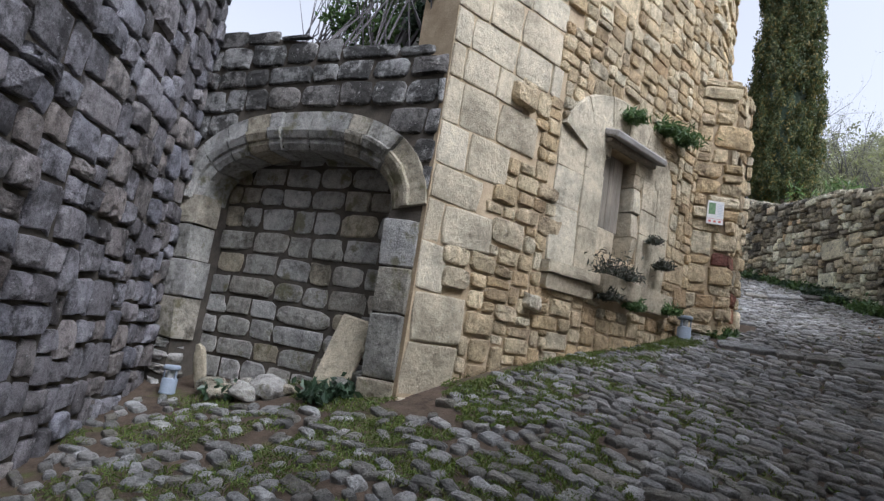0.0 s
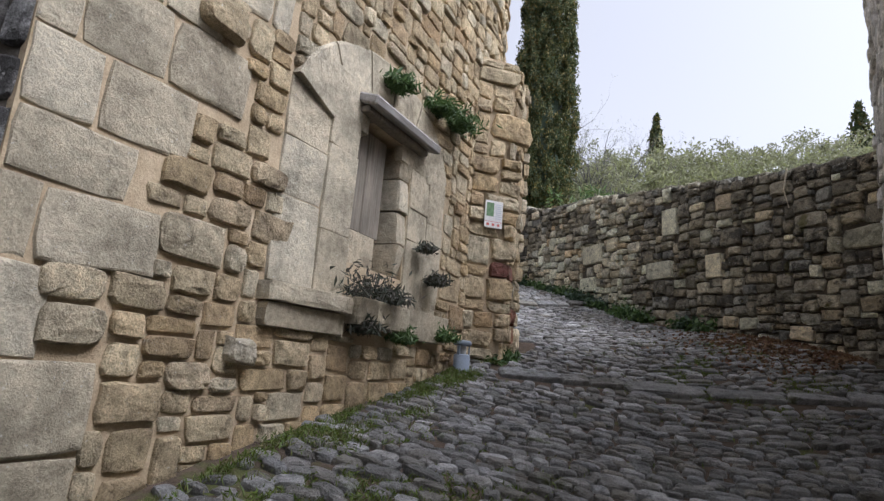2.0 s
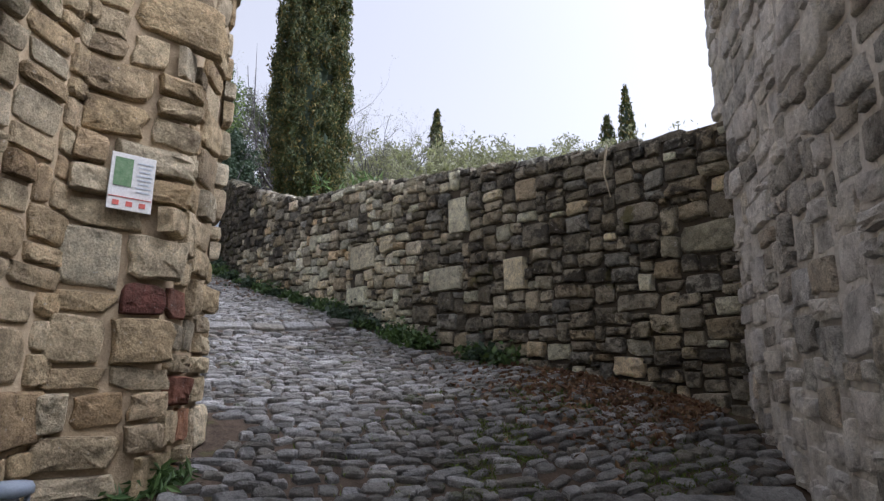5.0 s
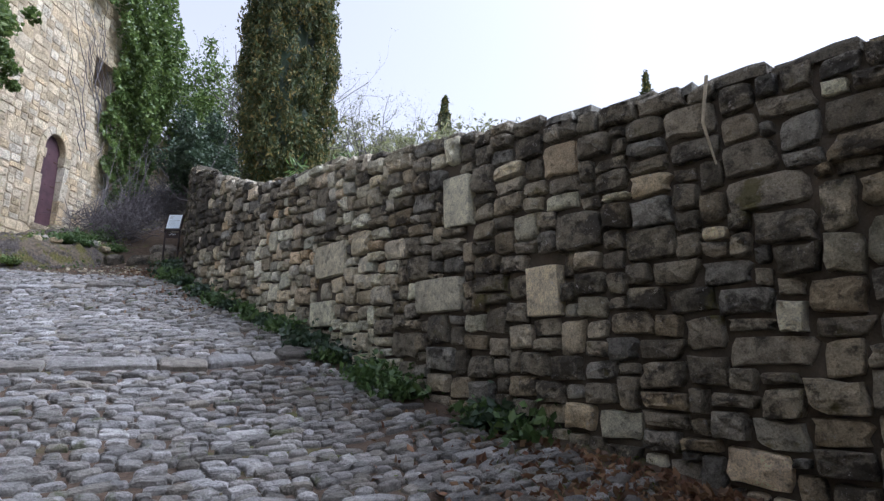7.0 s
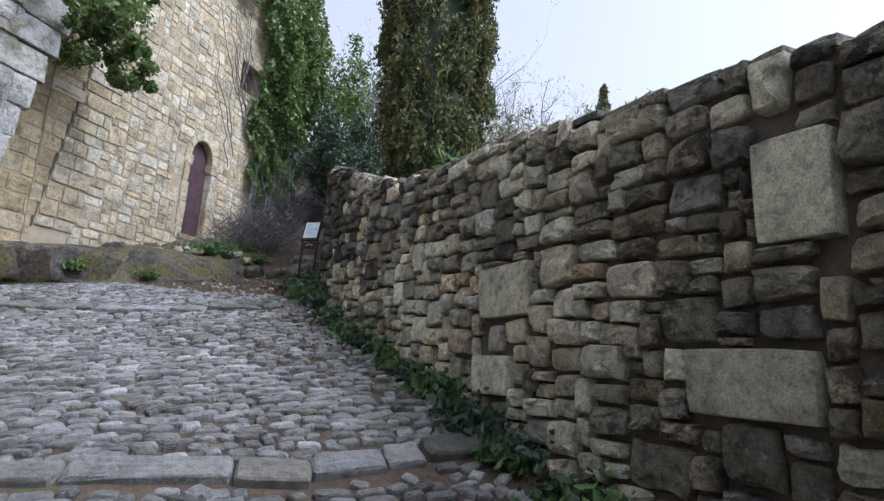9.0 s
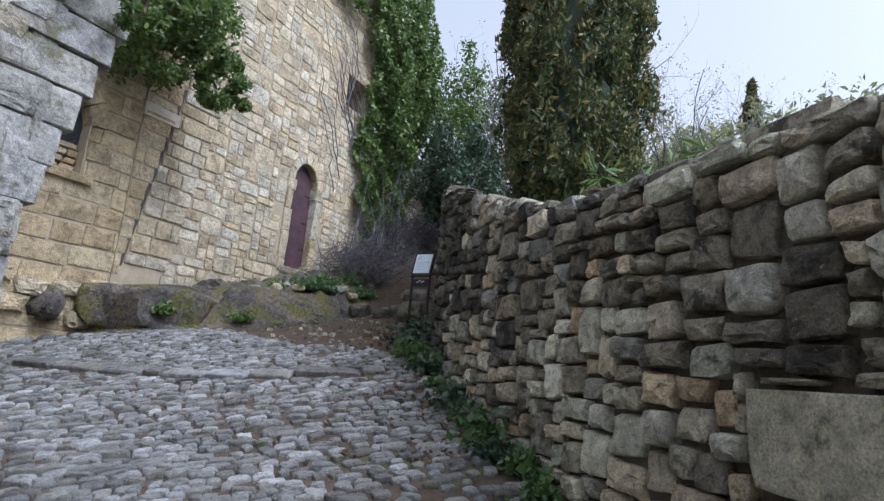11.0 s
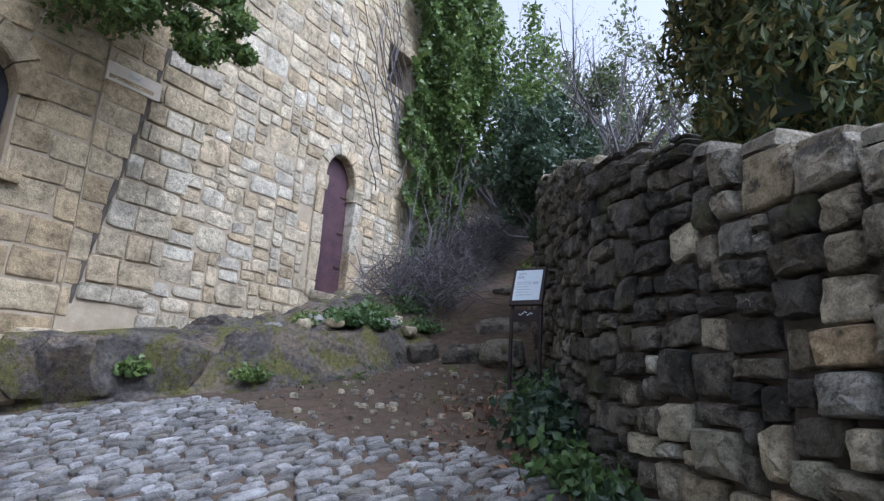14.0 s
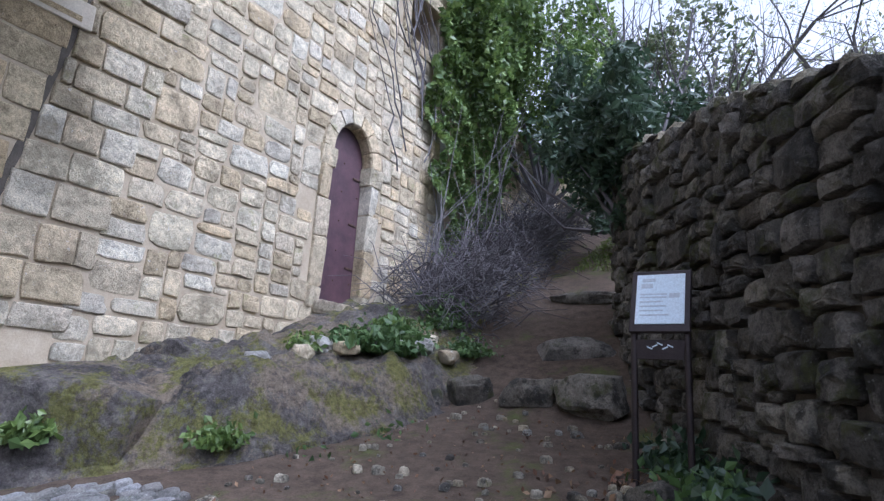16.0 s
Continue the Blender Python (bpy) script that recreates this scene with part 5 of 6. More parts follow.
_b = bollard_light()
_spots = [(-0.94, 9.10), (-3.30, 4.16), (-5.95, 15.25)]
for k, (x, y) in enumerate(_spots):
    m = Matrix.Translation((x, y, float(ground_z(x, y)) - 0.01)) @ Matrix.Scale(0.82, 4)
    if k == 0:
        _b.matrix_basis = m
    else:
        copy_thing(_b, m)

# ---- rubble and slab in the niche ----
def stone_thing(name, seed, size, x, y, z, rz, pair, label, category, rx=0, ry=0, group=""):
    ob = new(name, rock_mesh(name, seed, size))
    ob.data.materials.append(pair[0])
    ob.matrix_basis = pose(x, y, z, rx, ry, rz)
    return tagged(ob, label, category, group)


_r = random.Random(8)
_base = Vector((-4.28, 3.96))
_t = (Vector((-1.27, 5.04)) - _base).normalized()
_n = Vector((_t.y, -_t.x))
for k in range(22):
    u, o = _r.uniform(1.25, 2.75), _r.uniform(-0.25, 0.16)
    p = _base + _t * u + _n * o
    s = _r.uniform(0.07, 0.18) if k > 6 else _r.uniform(0.18, 0.27)
    stone_thing("rubble_stone", k, (s * 1.3, s, s * 0.8), p.x, p.y, float(ground_z(p.x, p.y)) + s * 0.3, _r.uniform(0, 360), NICHE if k % 2 else CRUSTED,
                "loose pale rubble stone on the earth of the niche", "stone", _r.uniform(-15, 15), _r.uniform(-15, 15), "loose stones in the niche")
slab = part("leaning_slab", box_bm(0.34, 0.06, 0.62, 0.02), DRESSED[0], None)
p = _base + _t * 2.58 - _n * 0.12
slab.matrix_basis = Matrix.Translation((p.x, p.y, 1.10)) @ Matrix.Rotation(math.atan2(_t.y, _t.x), 4, "Z") @ Matrix.Rotation(radians(-14), 4, "X") @ Matrix.Rotation(radians(9), 4, "Y")
tagged(slab, "pale cut stone slab leaning in the niche", "slab")
shard = new("leaning_shard", rock_mesh("leaning_shard", 40, (0.14, 0.08, 0.5)))
shard.data.materials.append(DRESSED[0])
p = _base + _t * 1.12 - _n * 0.05
shard.matrix_basis = pose(p.x, p.y, 0.72, 8, -6, 20)
tagged(shard, "narrow pale stone shard standing in the niche", "stone")

# ---- information sign ----
DARKSTEEL = plain("dark_brown_steel", (0.035, 0.028, 0.028), (0.055, 0.043, 0.04), 10, 0.5, 0.002, 0.5)
PANELBLUE = plain("pale_blue_print", (0.66, 0.76, 0.82), (0.74, 0.82, 0.87), 3, 0.4, 0.001)
sign = new("information_sign")
_sz = float(ground_z(-5.85, 20.76))
SH = 6.25 - _sz
for x in (-0.155, 0.155):
    v, f = tube([(x, 0, -0.1), (x, 0, SH - 0.5), (x, 0.02, SH - 0.30), (x, 0.12, SH + 0.02)], [0.021] * 4, 8)
    part("post", quads_mesh("post", v, f), DARKSTEEL, sign)
_fr = part("frame", box_bm(0.36, 0.03, 0.42, 0.006), DARKSTEEL, sign)
_tilt = Matrix.Translation((0, 0.045, SH - 0.14)) @ Matrix.Rotation(radians(-17), 4, "X")
_fr.matrix_basis = _tilt
_pn = part("panel", box_bm(0.29, 0.008, 0.34, 0.002), PANELBLUE, sign, "pale printed information panel")
_pn.matrix_basis = _tilt @ Matrix.Translation((0, -0.018, 0.01))
for k, (x, z, w, h) in enumerate([(-0.07, 0.13, 0.08, 0.02), (-0.08, 0.09, 0.07, 0.03), (-0.04, 0.03, 0.16, 0.008), (-0.04, 0.01, 0.16, 0.008), (-0.05, -0.02, 0.14, 0.008),
                                  (-0.04, -0.05, 0.16, 0.008), (-0.05, -0.08, 0.14, 0.008), (-0.03, -0.11, 0.17, 0.008), (0.085, 0.02, 0.06, 0.03)]):
    ob = part("text_bar", box_bm(w, 0.002, h, 0), SIGNGREY, _pn)
    ob.matrix_basis = Matrix.Translation((x, -0.005, z))
_lp = part("lower_plate", box_bm(0.29, 0.012, 0.12, 0.003), DARKSTEEL, sign, "dark lower plate with scratches")
_lp.matrix_basis = Matrix.Translation((0, 0.0, SH - 0.44))
for k in range(5):
    ob = part("scratch", box_bm(0.035, 0.002, 0.008, 0), PANELBLUE, _lp)
    ob.matrix_basis = Matrix.Translation((-0.06 + 0.03 * k, -0.008, 0.01 + 0.012 * (k % 3))) @ Matrix.Rotation(radians(25 * (-1) ** k), 4, "Y")
sign.matrix_basis = pose(-5.85, 20.76, _sz, 0, 0, 2)
tagged(sign, "dark steel information sign with a pale panel on two posts", "sign")

# ---- street name plate ----
PLATE = plain("worn_stone_plate", (0.52, 0.45, 0.34), (0.60, 0.53, 0.42), 8, 0.8, 0.004)
plate = new("street_plate")
part("board", box_bm(0.66, 0.04, 0.24, 0.008), PLATE, plate)
txt = bpy.data.curves.new("lettering", "FONT")
txt.body, txt.size, txt.extrude = "Rue", 0.09, 0.002
txt.align_x = "CENTER"
_txm = bpy.data.meshes.new_from_object(new("lettering", txt))
bpy.data.objects.remove(bpy.data.objects["lettering"])
ob = part("lettering", _txm, SIGNGREY, plate, "worn incised lettering")
ob.matrix_basis = Matrix.Translation((0.0, -0.022, 0.02)) @ Matrix.Rotation(radians(90), 4, "X")
ob = part("text_bar", box_bm(0.44, 0.002, 0.05, 0), TAN[0], plate)
ob.matrix_basis = Matrix.Translation((0.02, -0.021, -0.05))
plate.matrix_basis = pose(-10.0, 18.62, 8.38, 0, 0, 90)
tagged(plate, "worn stone street name plate on the tan wall", "plate")

# ---- plants ----
def crown_thing(name, label, category, pieces, group=""):
    """A plant: pieces are (part name, vertices, quads, material, label)."""
    root = new(name)
    for pn, v, f, m, lb in pieces:
        part(pn, quads_mesh(pn, v, f, smooth=False), m, root, lb)
    return tagged(root, label, category, group)


def cypress(x, y, z, height, radius, seed, n, size, label, group="", clumps=1300):
    """Upright flame-shaped sprays with gaps between them, set over a core coloured as inner shade."""
    rng = np.random.default_rng(seed)
    h = rng.random(clumps) ** 0.9
    prof = np.interp(h, [0, 0.05, 0.25, 0.6, 0.85, 1], [0.62, 0.9, 1.0, 0.82, 0.45, 0.03])
    a = rng.random(clumps) * 2 * math.pi
    r = radius * prof * rng.uniform(0.55, 0.98, clumps) * (1 + 0.07 * np.sin(4 * a + 7 * h))
    k = rng.integers(0, clumps, n)
    q = rng.normal(size=(n, 3))
    q /= np.linalg.norm(q, axis=1)[:, None]
    q *= (rng.random(n) ** 0.4)[:, None]
    fat = radius * rng.uniform(0.09, 0.19, clumps)
    tall = q[:, 2] * 2.3 * fat[k]
    thin = fat[k] * (1 - 0.42 * q[:, 2])                   # narrower towards the tip
    c = np.stack([x + r[k] * np.cos(a[k]) + q[:, 0] * thin + 0.12 * tall * np.cos(a[k]), y + r[k] * np.sin(a[k]) + q[:, 1] * thin + 0.12 * tall * np.sin(a[k]),
                  z + 0.2 + h[k] * height + tall], -1)
    v, f = leaf_quads(c, size, 0.40, rng, lift=1.3)
    # solid dark core that stands for the shade deep in the crown
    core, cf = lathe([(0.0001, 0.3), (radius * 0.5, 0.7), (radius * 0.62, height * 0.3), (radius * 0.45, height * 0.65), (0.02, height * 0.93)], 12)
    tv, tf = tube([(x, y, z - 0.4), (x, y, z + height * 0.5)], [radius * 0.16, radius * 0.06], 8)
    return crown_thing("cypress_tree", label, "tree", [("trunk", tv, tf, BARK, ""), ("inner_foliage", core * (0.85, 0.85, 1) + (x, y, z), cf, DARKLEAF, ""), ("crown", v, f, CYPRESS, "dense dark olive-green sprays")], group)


cypress(-3.30, 20.15, 6.3, 11.5, 1.04, 1, 130000, 0.10, "tall dark columnar cypress behind the retaining wall")
for k, (x, y, z, h, r) in enumerate([(-1.6, 40.6, 9.0, 9.4, 0.75), (12.6, 50.0, 10.0, 14.6, 1.1), (11.2, 50.5, 10.0, 12.2, 1.5), (3.4, 47.0, 9.0, 6.0, 0.5)]):
    cypress(x, y, z, h, r, 20 + k, 3500, 0.34, "distant slim cypress on the skyline", "distant cypresses")


def shrub(name, centre, radii, n, size, aspect, material, seed, label, category="shrub", clumps=40, twigs=10, lift=0.2, group=""):
    rng = np.random.default_rng(seed)
    pts = blob_points(n, centre, radii, rng, clumps=clumps)
    v, f = leaf_quads(pts, size, aspect, rng, lift)
    out = []
    foot = Vector((centre[0], centre[1], centre[2] - radii[2]))
    for k in range(twigs):
        tip = Vector(centre) + Vector([g * r * 0.6 for g, r in zip(rng.normal(size=3), radii)])
        mid = foot.lerp(tip, 0.5) + Vector(rng.normal(size=3)) * 0.12 * radii[0]
        out.append(tube([foot, mid, tip], [0.035 * radii[0] + 0.006, 0.02 * radii[0] + 0.004, 0.004], 4))
    bv, bf = gather(out)
    return crown_thing(name, label, category, [("woody_base", bv, bf, TWIG, ""), ("leaves", v, f, material, "")], group)


def hanging(name, pts, size, aspect, material, seed, label, stems=(), category="ivy", lift=-0.3):
    rng = np.random.default_rng(seed)
    v, f = leaf_quads(pts, size, aspect, rng, lift)
    pieces = [("leaves", v, f, material, "")]
    if stems:
        sv, sf = gather(stems)
        pieces.insert(0, ("woody_base", sv, sf, TWIG, ""))
    return crown_thing(name, label, category, pieces)


rng = np.random.default_rng(50)
# bush hanging over the tan wall
_p = np.concatenate([blob_points(15000, (-9.0, 17.85, 9.5), (1.15, 1.15, 1.2), rng, clumps=80), blob_points(4200, (-8.5, 18.45, 8.75), (0.6, 0.65, 0.55), rng, clumps=16)])
hanging("overhanging_bush", _p, 0.085, 0.6, IVY, 51, "glossy green leafy bush hanging over the tan wall",
        [tube([(-10.4, 17.4, 9.2), (-9.4, 17.9, 9.9), (-8.5, 18.3, 9.5)], [0.05, 0.035, 0.01]), tube([(-10.4, 18.2, 8.9), (-9.3, 18.4, 9.3), (-8.2, 18.9, 8.6)], [0.04, 0.025, 0.008])], "bush")
_p = np.concatenate([blob_points(2600, (-6.6, 16.0, 8.35), (0.8, 0.9, 0.8), rng, clumps=26), blob_points(500, (-6.1, 15.5, 7.6), (0.35, 0.4, 0.35), rng, clumps=8)])
hanging("wall_top_bush", _p, 0.10, 0.6, IVY, 52, "leafy branches hanging over the pale house corner",
        [tube([(-6.9, 14.6, 8.2), (-6.6, 15.6, 8.4), (-6.1, 15.8, 7.5)], [0.04, 0.025, 0.006])], "bush")
# ivy on the end of the cream house and over its top
_cnt = 15000
_yy, _zz = rng.uniform(23.75, 26.4, _cnt), rng.uniform(7.4, 15.5, _cnt)
_edge = 23.9 + 0.35 * np.sin(_zz * 1.7) + 0.25 * np.sin(_zz * 4.1 + 1) - np.clip(_zz - 11.8, 0, 4) * 0.45
_k = _yy > _edge
_bulge = 0.20 + 0.30 * np.clip((_zz - 9) / 4, 0, 1.4) * rng.random(_cnt) + 0.18 * np.sin(_yy * 5 + _zz * 3) * np.sin(_zz * 4)
_p = np.stack([-10.22 + np.clip(_bulge, 0.02, 2), _yy, _zz], -1)[_k]
_p2 = np.concatenate([blob_points(9000, (-9.9, 25.2, 12.4), (1.0, 1.2, 2.6), rng, clumps=70), blob_points(3000, (-9.9, 22.9, 14.3), (0.5, 1.6, 1.0), rng, clumps=30)])
hanging("ivy_curtain", np.concatenate([_p, _p2]), 0.12, 0.75, IVY, 53, "thick green ivy covering the corner of the cream house")
# bare creeper stems on the house
_st, _r2 = [], np.random.default_rng(9)
for k in range(18):
    y, z = _r2.uniform(23.0, 24.3), _r2.uniform(8.5, 11.5)
    pts = [(-10.12, y, z)]
    for j in range(9):
        y += _r2.uniform(-0.32, 0.10)
        z += _r2.uniform(0.15, 0.42)
        pts.append((-10.12 + 0.004 * (y - 20), y, z))
    _st.append(tube(pts, np.linspace(0.014, 0.004, 10), 4))
crown_thing("creeper", "leafless grey creeper stems spreading over the cream wall", "creeper", [("stem", v, f, TWIG, "") for v, f in _st])

# dark shrub beside the footpath, growth behind
shrub("dark_shrub", (-6.75, 23.2, 8.3), (0.95, 1.0, 1.05), 6500, 0.11, 0.5, DARKLEAF, 61, "dark evergreen shrub leaning over the footpath", clumps=45)
shrub("dark_shrub", (-7.75, 25.4, 9.4), (1.05, 1.2, 1.5), 5600, 0.13, 0.5, DARKLEAF, 62, "dark evergreen shrub behind the retaining wall", clumps=55)
shrub("green_tree", (-9.6, 27.2, 11.8), (1.7, 1.6, 2.8), 9000, 0.14, 0.5, IVY, 63, "ivy-grown green tree behind the house", "tree", clumps=70)
shrub("green_tree", (-8.3, 30.5, 12.6), (2.0, 1.8, 3.0), 7000, 0.17, 0.45, HILLLEAF, 64, "pale green tree on the slope behind the house", "tree", clumps=60)
shrub("green_tree", (-5.0, 30.0, 10.4), (1.4, 1.4, 1.6), 900, 0.16, 0.45, HILLLEAF, 65, "pale green tree on the slope behind the cypress", "tree", clumps=50)
# oleander on the wall top
_c = []
for k in range(13):
    b = np.array([-1.85 + rng.normal() * 0.28, 19.15 + rng.normal() * 0.3, 6.0])
    d = np.array([rng.normal() * 0.25, rng.normal() * 0.25, 0.85])
    for j in range(16):
        _c.append(b + d * (0.2 + 0.05 * j) + rng.normal(size=3) * 0.05)
_v, _f = leaf_quads(np.array(_c), 0.26, 0.17, rng, 0.9)
_stems = [gather([tube([(-1.85 + 0.05 * k, 19.15, 5.6), (-1.8 + 0.1 * k, 19.1, 6.7)], [0.012, 0.005], 4)]) for k in range(-4, 5)]
crown_thing("oleander", "bright green oleander with long leaves above the wall", "shrub", [("stem", a, b, TWIG, "") for a, b in _stems] + [("leaves", _v, _f, OLEANDER, "")])
_c = []
for k in range(13):
    b = np.array([-1.05 + rng.normal() * 0.3, 18.6 + rng.normal() * 0.25, 5.8])
    d = np.array([rng.normal() * 0.25, rng.normal() * 0.25, 0.75])
    for j in range(14):
        _c.append(b + d * (0.15 + 0.05 * j) + rng.normal(size=3) * 0.05)
_v, _f = leaf_quads(np.array(_c), 0.26, 0.17, rng, 0.7)
crown_thing("oleander", "bright green oleander with long leaves above the wall", "shrub", [("stem", a + (0.8, -0.55, -0.1), b, TWIG, "") for a, b in _stems] + [("leaves", _v, _f, OLEANDER, "")])


def bare_tree(x, y, z, height, seed, label, leaves=0, material=None):
    r = np.random.default_rng(seed)
    out, tips = [], []
    for k in range(r.integers(3, 6)):
        tips += branching(r, (x, y, z), (r.normal() * 0.4, r.normal() * 0.4, 1), height * r.uniform(0.5, 0.8), 0.014 * height, 3, out, 0.35, (3, 5))
    bv, bf = gather(out)
    pieces = [("branchwork", bv, bf, TWIG, "bare grey branchwork")]
    if leaves:
        t = np.array([tuple(p) for p in tips])
        c = t[r.integers(0, len(t), leaves)] + r.normal(size=(leaves, 3)) * 0.07
        v, f = leaf_quads(c, 0.05, 0.5, r, 0.3)
        pieces.append(("leaves", v, f, material, "thin pale spring leaves"))
    return crown_thing("bare_tree", label, "tree", pieces, "bare trees on the slope")


for k, (x, y, h) in enumerate([(-1.6, 24.5, 2.0), (-0.2, 27.0, 2.2), (-3.2, 27.5, 3.0), (-6.3, 27.2, 4.6), (-4.6, 25.2, 3.4), (0.9, 30.0, 2.0), (-7.6, 29.5, 6.0), (-2.4, 31.5, 3.0)]):
    bare_tree(x, y, float(terrace_z(np.array(x), np.array(y))) - 0.1, h, 80 + k, "leafless grey-branched tree with a haze of buds", 900, SCRUB)
# scrub on the hill: nobody could count it
_c, _s = [], []
for k in range(170):
    x, y = rng.uniform(-14, 8), rng.uniform(21.5, 48)
    b = ((x - 3.12) * 7.68 + (y - 11.62) * 7.72) / 10.89
    if b < 4.5 or (x < -5 and y < 30):
        continue
    z = float(terrace_z(np.array(x), np.array(y)))
    rr = rng.uniform(1.0, 2.1)
    _c.append(blob_points(520, (x, y, z + rr * 0.6), (rr, rr, rr * 0.9), rng, clumps=14))
_v, _f = leaf_quads(np.concatenate(_c), 0.20, 0.35, rng, 0.4)
scrub = new("hill_scrub", quads_mesh("hill_scrub", _v, _f, False))
scrub.data.materials.append(SCRUB)
tagged(scrub, "pale thorny scrub covering the hillside", "scrub", kind="stuff")

# growth on top of the arch wall
shrub("wall_top_shrub", (-3.2, 6.4, 5.2), (1.9, 0.9, 1.5), 7000, 0.10, 0.5, HILLLEAF, 68, "sunlit green shrub behind the arch wall", clumps=50)
shrub("wall_top_shrub", (-2.6, 5.3, 4.55), (1.0, 0.6, 0.8), 2400, 0.08, 0.5, WEED, 66, "green shrub growing behind the top of the arch wall", clumps=24)
shrub("ivy_clump", (-1.75, 5.25, 4.15), (0.32, 0.3, 0.5), 1300, 0.07, 0.7, DARKLEAF, 67, "dark ivy clump in the corner above the arch wall", "ivy", clumps=14)
_st = []
for k in range(40):
    x = rng.uniform(-4.0, -1.8)
    _st.append(tube([(x, 4.9 + rng.normal() * 0.2, 3.8), (x + rng.normal() * 0.12, 5.0, 4.4), (x + rng.normal() * 0.3, 5.1, 5.2)], [0.012, 0.008, 0.003], 4))
crown_thing("dry_stalk_clump", "dry brown stalks standing above the arch wall", "stalks", [("stalk", v, f, TWIG, "") for v, f in _st])

# brush heap
_st, _r2 = [], np.random.default_rng(17)
for k in range(3000):
    x, y = _r2.uniform(-10.0, -8.0), _r2.uniform(22.9, 27.5)
    if x > -8.35 - 0.12 * (y - 23):
        continue
    z = float(bank_z(np.array(x), np.array(y)))
    p = Vector((x, y, z + _r2.uniform(0.0, 0.55)))
    d = Vector((_r2.normal() * 0.7 + 0.3, _r2.normal(), _r2.normal() * 0.35 + 0.25)).normalized()
    l = _r2.uniform(0.3, 1.1)
    m = p + d * l * 0.5 + Vector((0, 0, 0.10 * l))
    _st.append(tube([p, m, p + d * l - Vector((0, 0, 0.15 * l))], [0.008, 0.006, 0.003], 3))
_sv, _sf = gather(_st)
heap = new("brush_heap", quads_mesh("brush_heap", _sv, _sf))
heap.data.materials.append(TWIG)
tagged(heap, "tangled heap of dry grey brushwood on the bank", "brushwood", kind="stuff")
_st = []
for k in range(22):
    x, y = _r2.uniform(-9.9, -9.2), _r2.uniform(23.3, 25.5)
    z = float(bank_z(np.array(x), np.array(y)))
    hgt = _r2.uniform(1.2, 3.6)
    _st.append(tube([(x, y, z), (x + _r2.normal() * 0.15, y + 0.2 * hgt * _r2.random(), z + hgt * 0.6), (x + _r2.normal() * 0.3 + 0.2, y + 0.4 * hgt * _r2.random(), z + hgt)], [0.014, 0.009, 0.003], 4))
crown_thing("dead_cane_clump", "tall bare brown canes rising from the brushwood", "canes", [("cane", v, f, TWIG, "") for v, f in _st])


# ---- small plants ----
def tuft(name, x, y, z, r, n, size, aspect, material, seed, label, category="plant", out=(0, 0), lift=0.6, group=""):
    rg = np.random.default_rng(seed)
    c = rg.normal(size=(n, 3)) * (r * 0.45, r * 0.45, r * 0.35)
    c[:, 2] = np.abs(c[:, 2])
    c += (x + out[0] * r, y + out[1] * r, z)
    v, f = leaf_quads(c, size, aspect, rg, lift)
    return crown_thing(name, label, category, [("leaves", v, f, material, "")], group)


for k, (y, z, r) in enumerate([(7.50, 3.98, 0.13), (8.28, 4.12, 0.17), (8.70, 4.14, 0.22)]):
    tuft("fern_tuft", -1.04, y, z - 0.05, r, 420, 0.10, 0.22, WEED, 100 + k, "green fern tuft rooted in the facade joints", "fern", (0.3, 0), -0.2, "fern tufts")
for k, (y, z, r, m) in enumerate([(7.28, 2.22, 0.24, GREYHERB), (7.62, 2.22, 0.15, GREYHERB), (8.46, 2.50, 0.11, GREYHERB), (8.72, 2.02, 0.12, WEED), (7.9, 1.95, 0.12, WEED), (8.2, 2.75, 0.08, GREYHERB), (7.35, 1.98, 0.12, GREYHERB)]):
    tuft("wall_herb", -0.99, y, z, r, 380, 0.07, 0.25, m, 110 + k, "small herb growing from the sill and wall joints", "plant", (0.2, 0), 0.5, "wall herbs")
for k in range(16):
    y = 9.3 + 0.04 * k
    tuft("wall_herb", -1.0 + 0.02 * k, y, float(ground_z(-0.8, y)) - 0.02, 0.12, 90, 0.09, 0.3, WEED, 130 + k, "small herb growing at the foot of the buttress", "plant", (0, 0), 0.5, "wall herbs") if k in (9, 12, 15) else None
for k, (x, y) in enumerate([(-9.05, 20.9), (-8.8, 21.3), (-8.75, 21.9), (-9.2, 22.3), (-8.9, 22.9), (-9.1, 23.3), (-8.6, 19.75), (-8.2, 20.3), (-8.0, 20.9), (-9.4, 18.9), (-8.35, 22.6), (-8.55, 21.5)]):
    z = float(bank_z(np.array(x), np.array(y)))
    tuft("bank_plant", x, y, z, 0.19 + 0.07 * (k % 3), 480, 0.065 + 0.03 * (k % 2), 0.6, WEED if k % 3 else IVY, 160 + k, "leafy green plant growing on the mossy ledge", "plant", (0, 0), 0.5, "plants on the ledge")
# strip of weeds along the retaining wall
rg = np.random.default_rng(31)
_k = 0
for u in np.arange(2.2, 13.2, 0.28):
    dens = 1.0 if 4.6 < u < 12.8 else 0.5
    if rg.random() > 0.85 * dens + 0.1:
        continue
    q, t, n = RET.at(u + rg.uniform(-0.1, 0.1))
    o = rg.uniform(0.12, 0.30)
    x, y = q.x + n.x * o, q.y + n.y * o
    tuft("ground_weed", x, y, float(ground_z(x, y)), rg.uniform(0.14, 0.30), int(rg.uniform(150, 330)), 0.075, 0.65, WEED if rg.random() < 0.6 else DARKLEAF, 200 + _k,
         "low leafy weed at the foot of the retaining wall", "plant", (0, 0), 0.5, "weeds along the wall")
    _k += 1
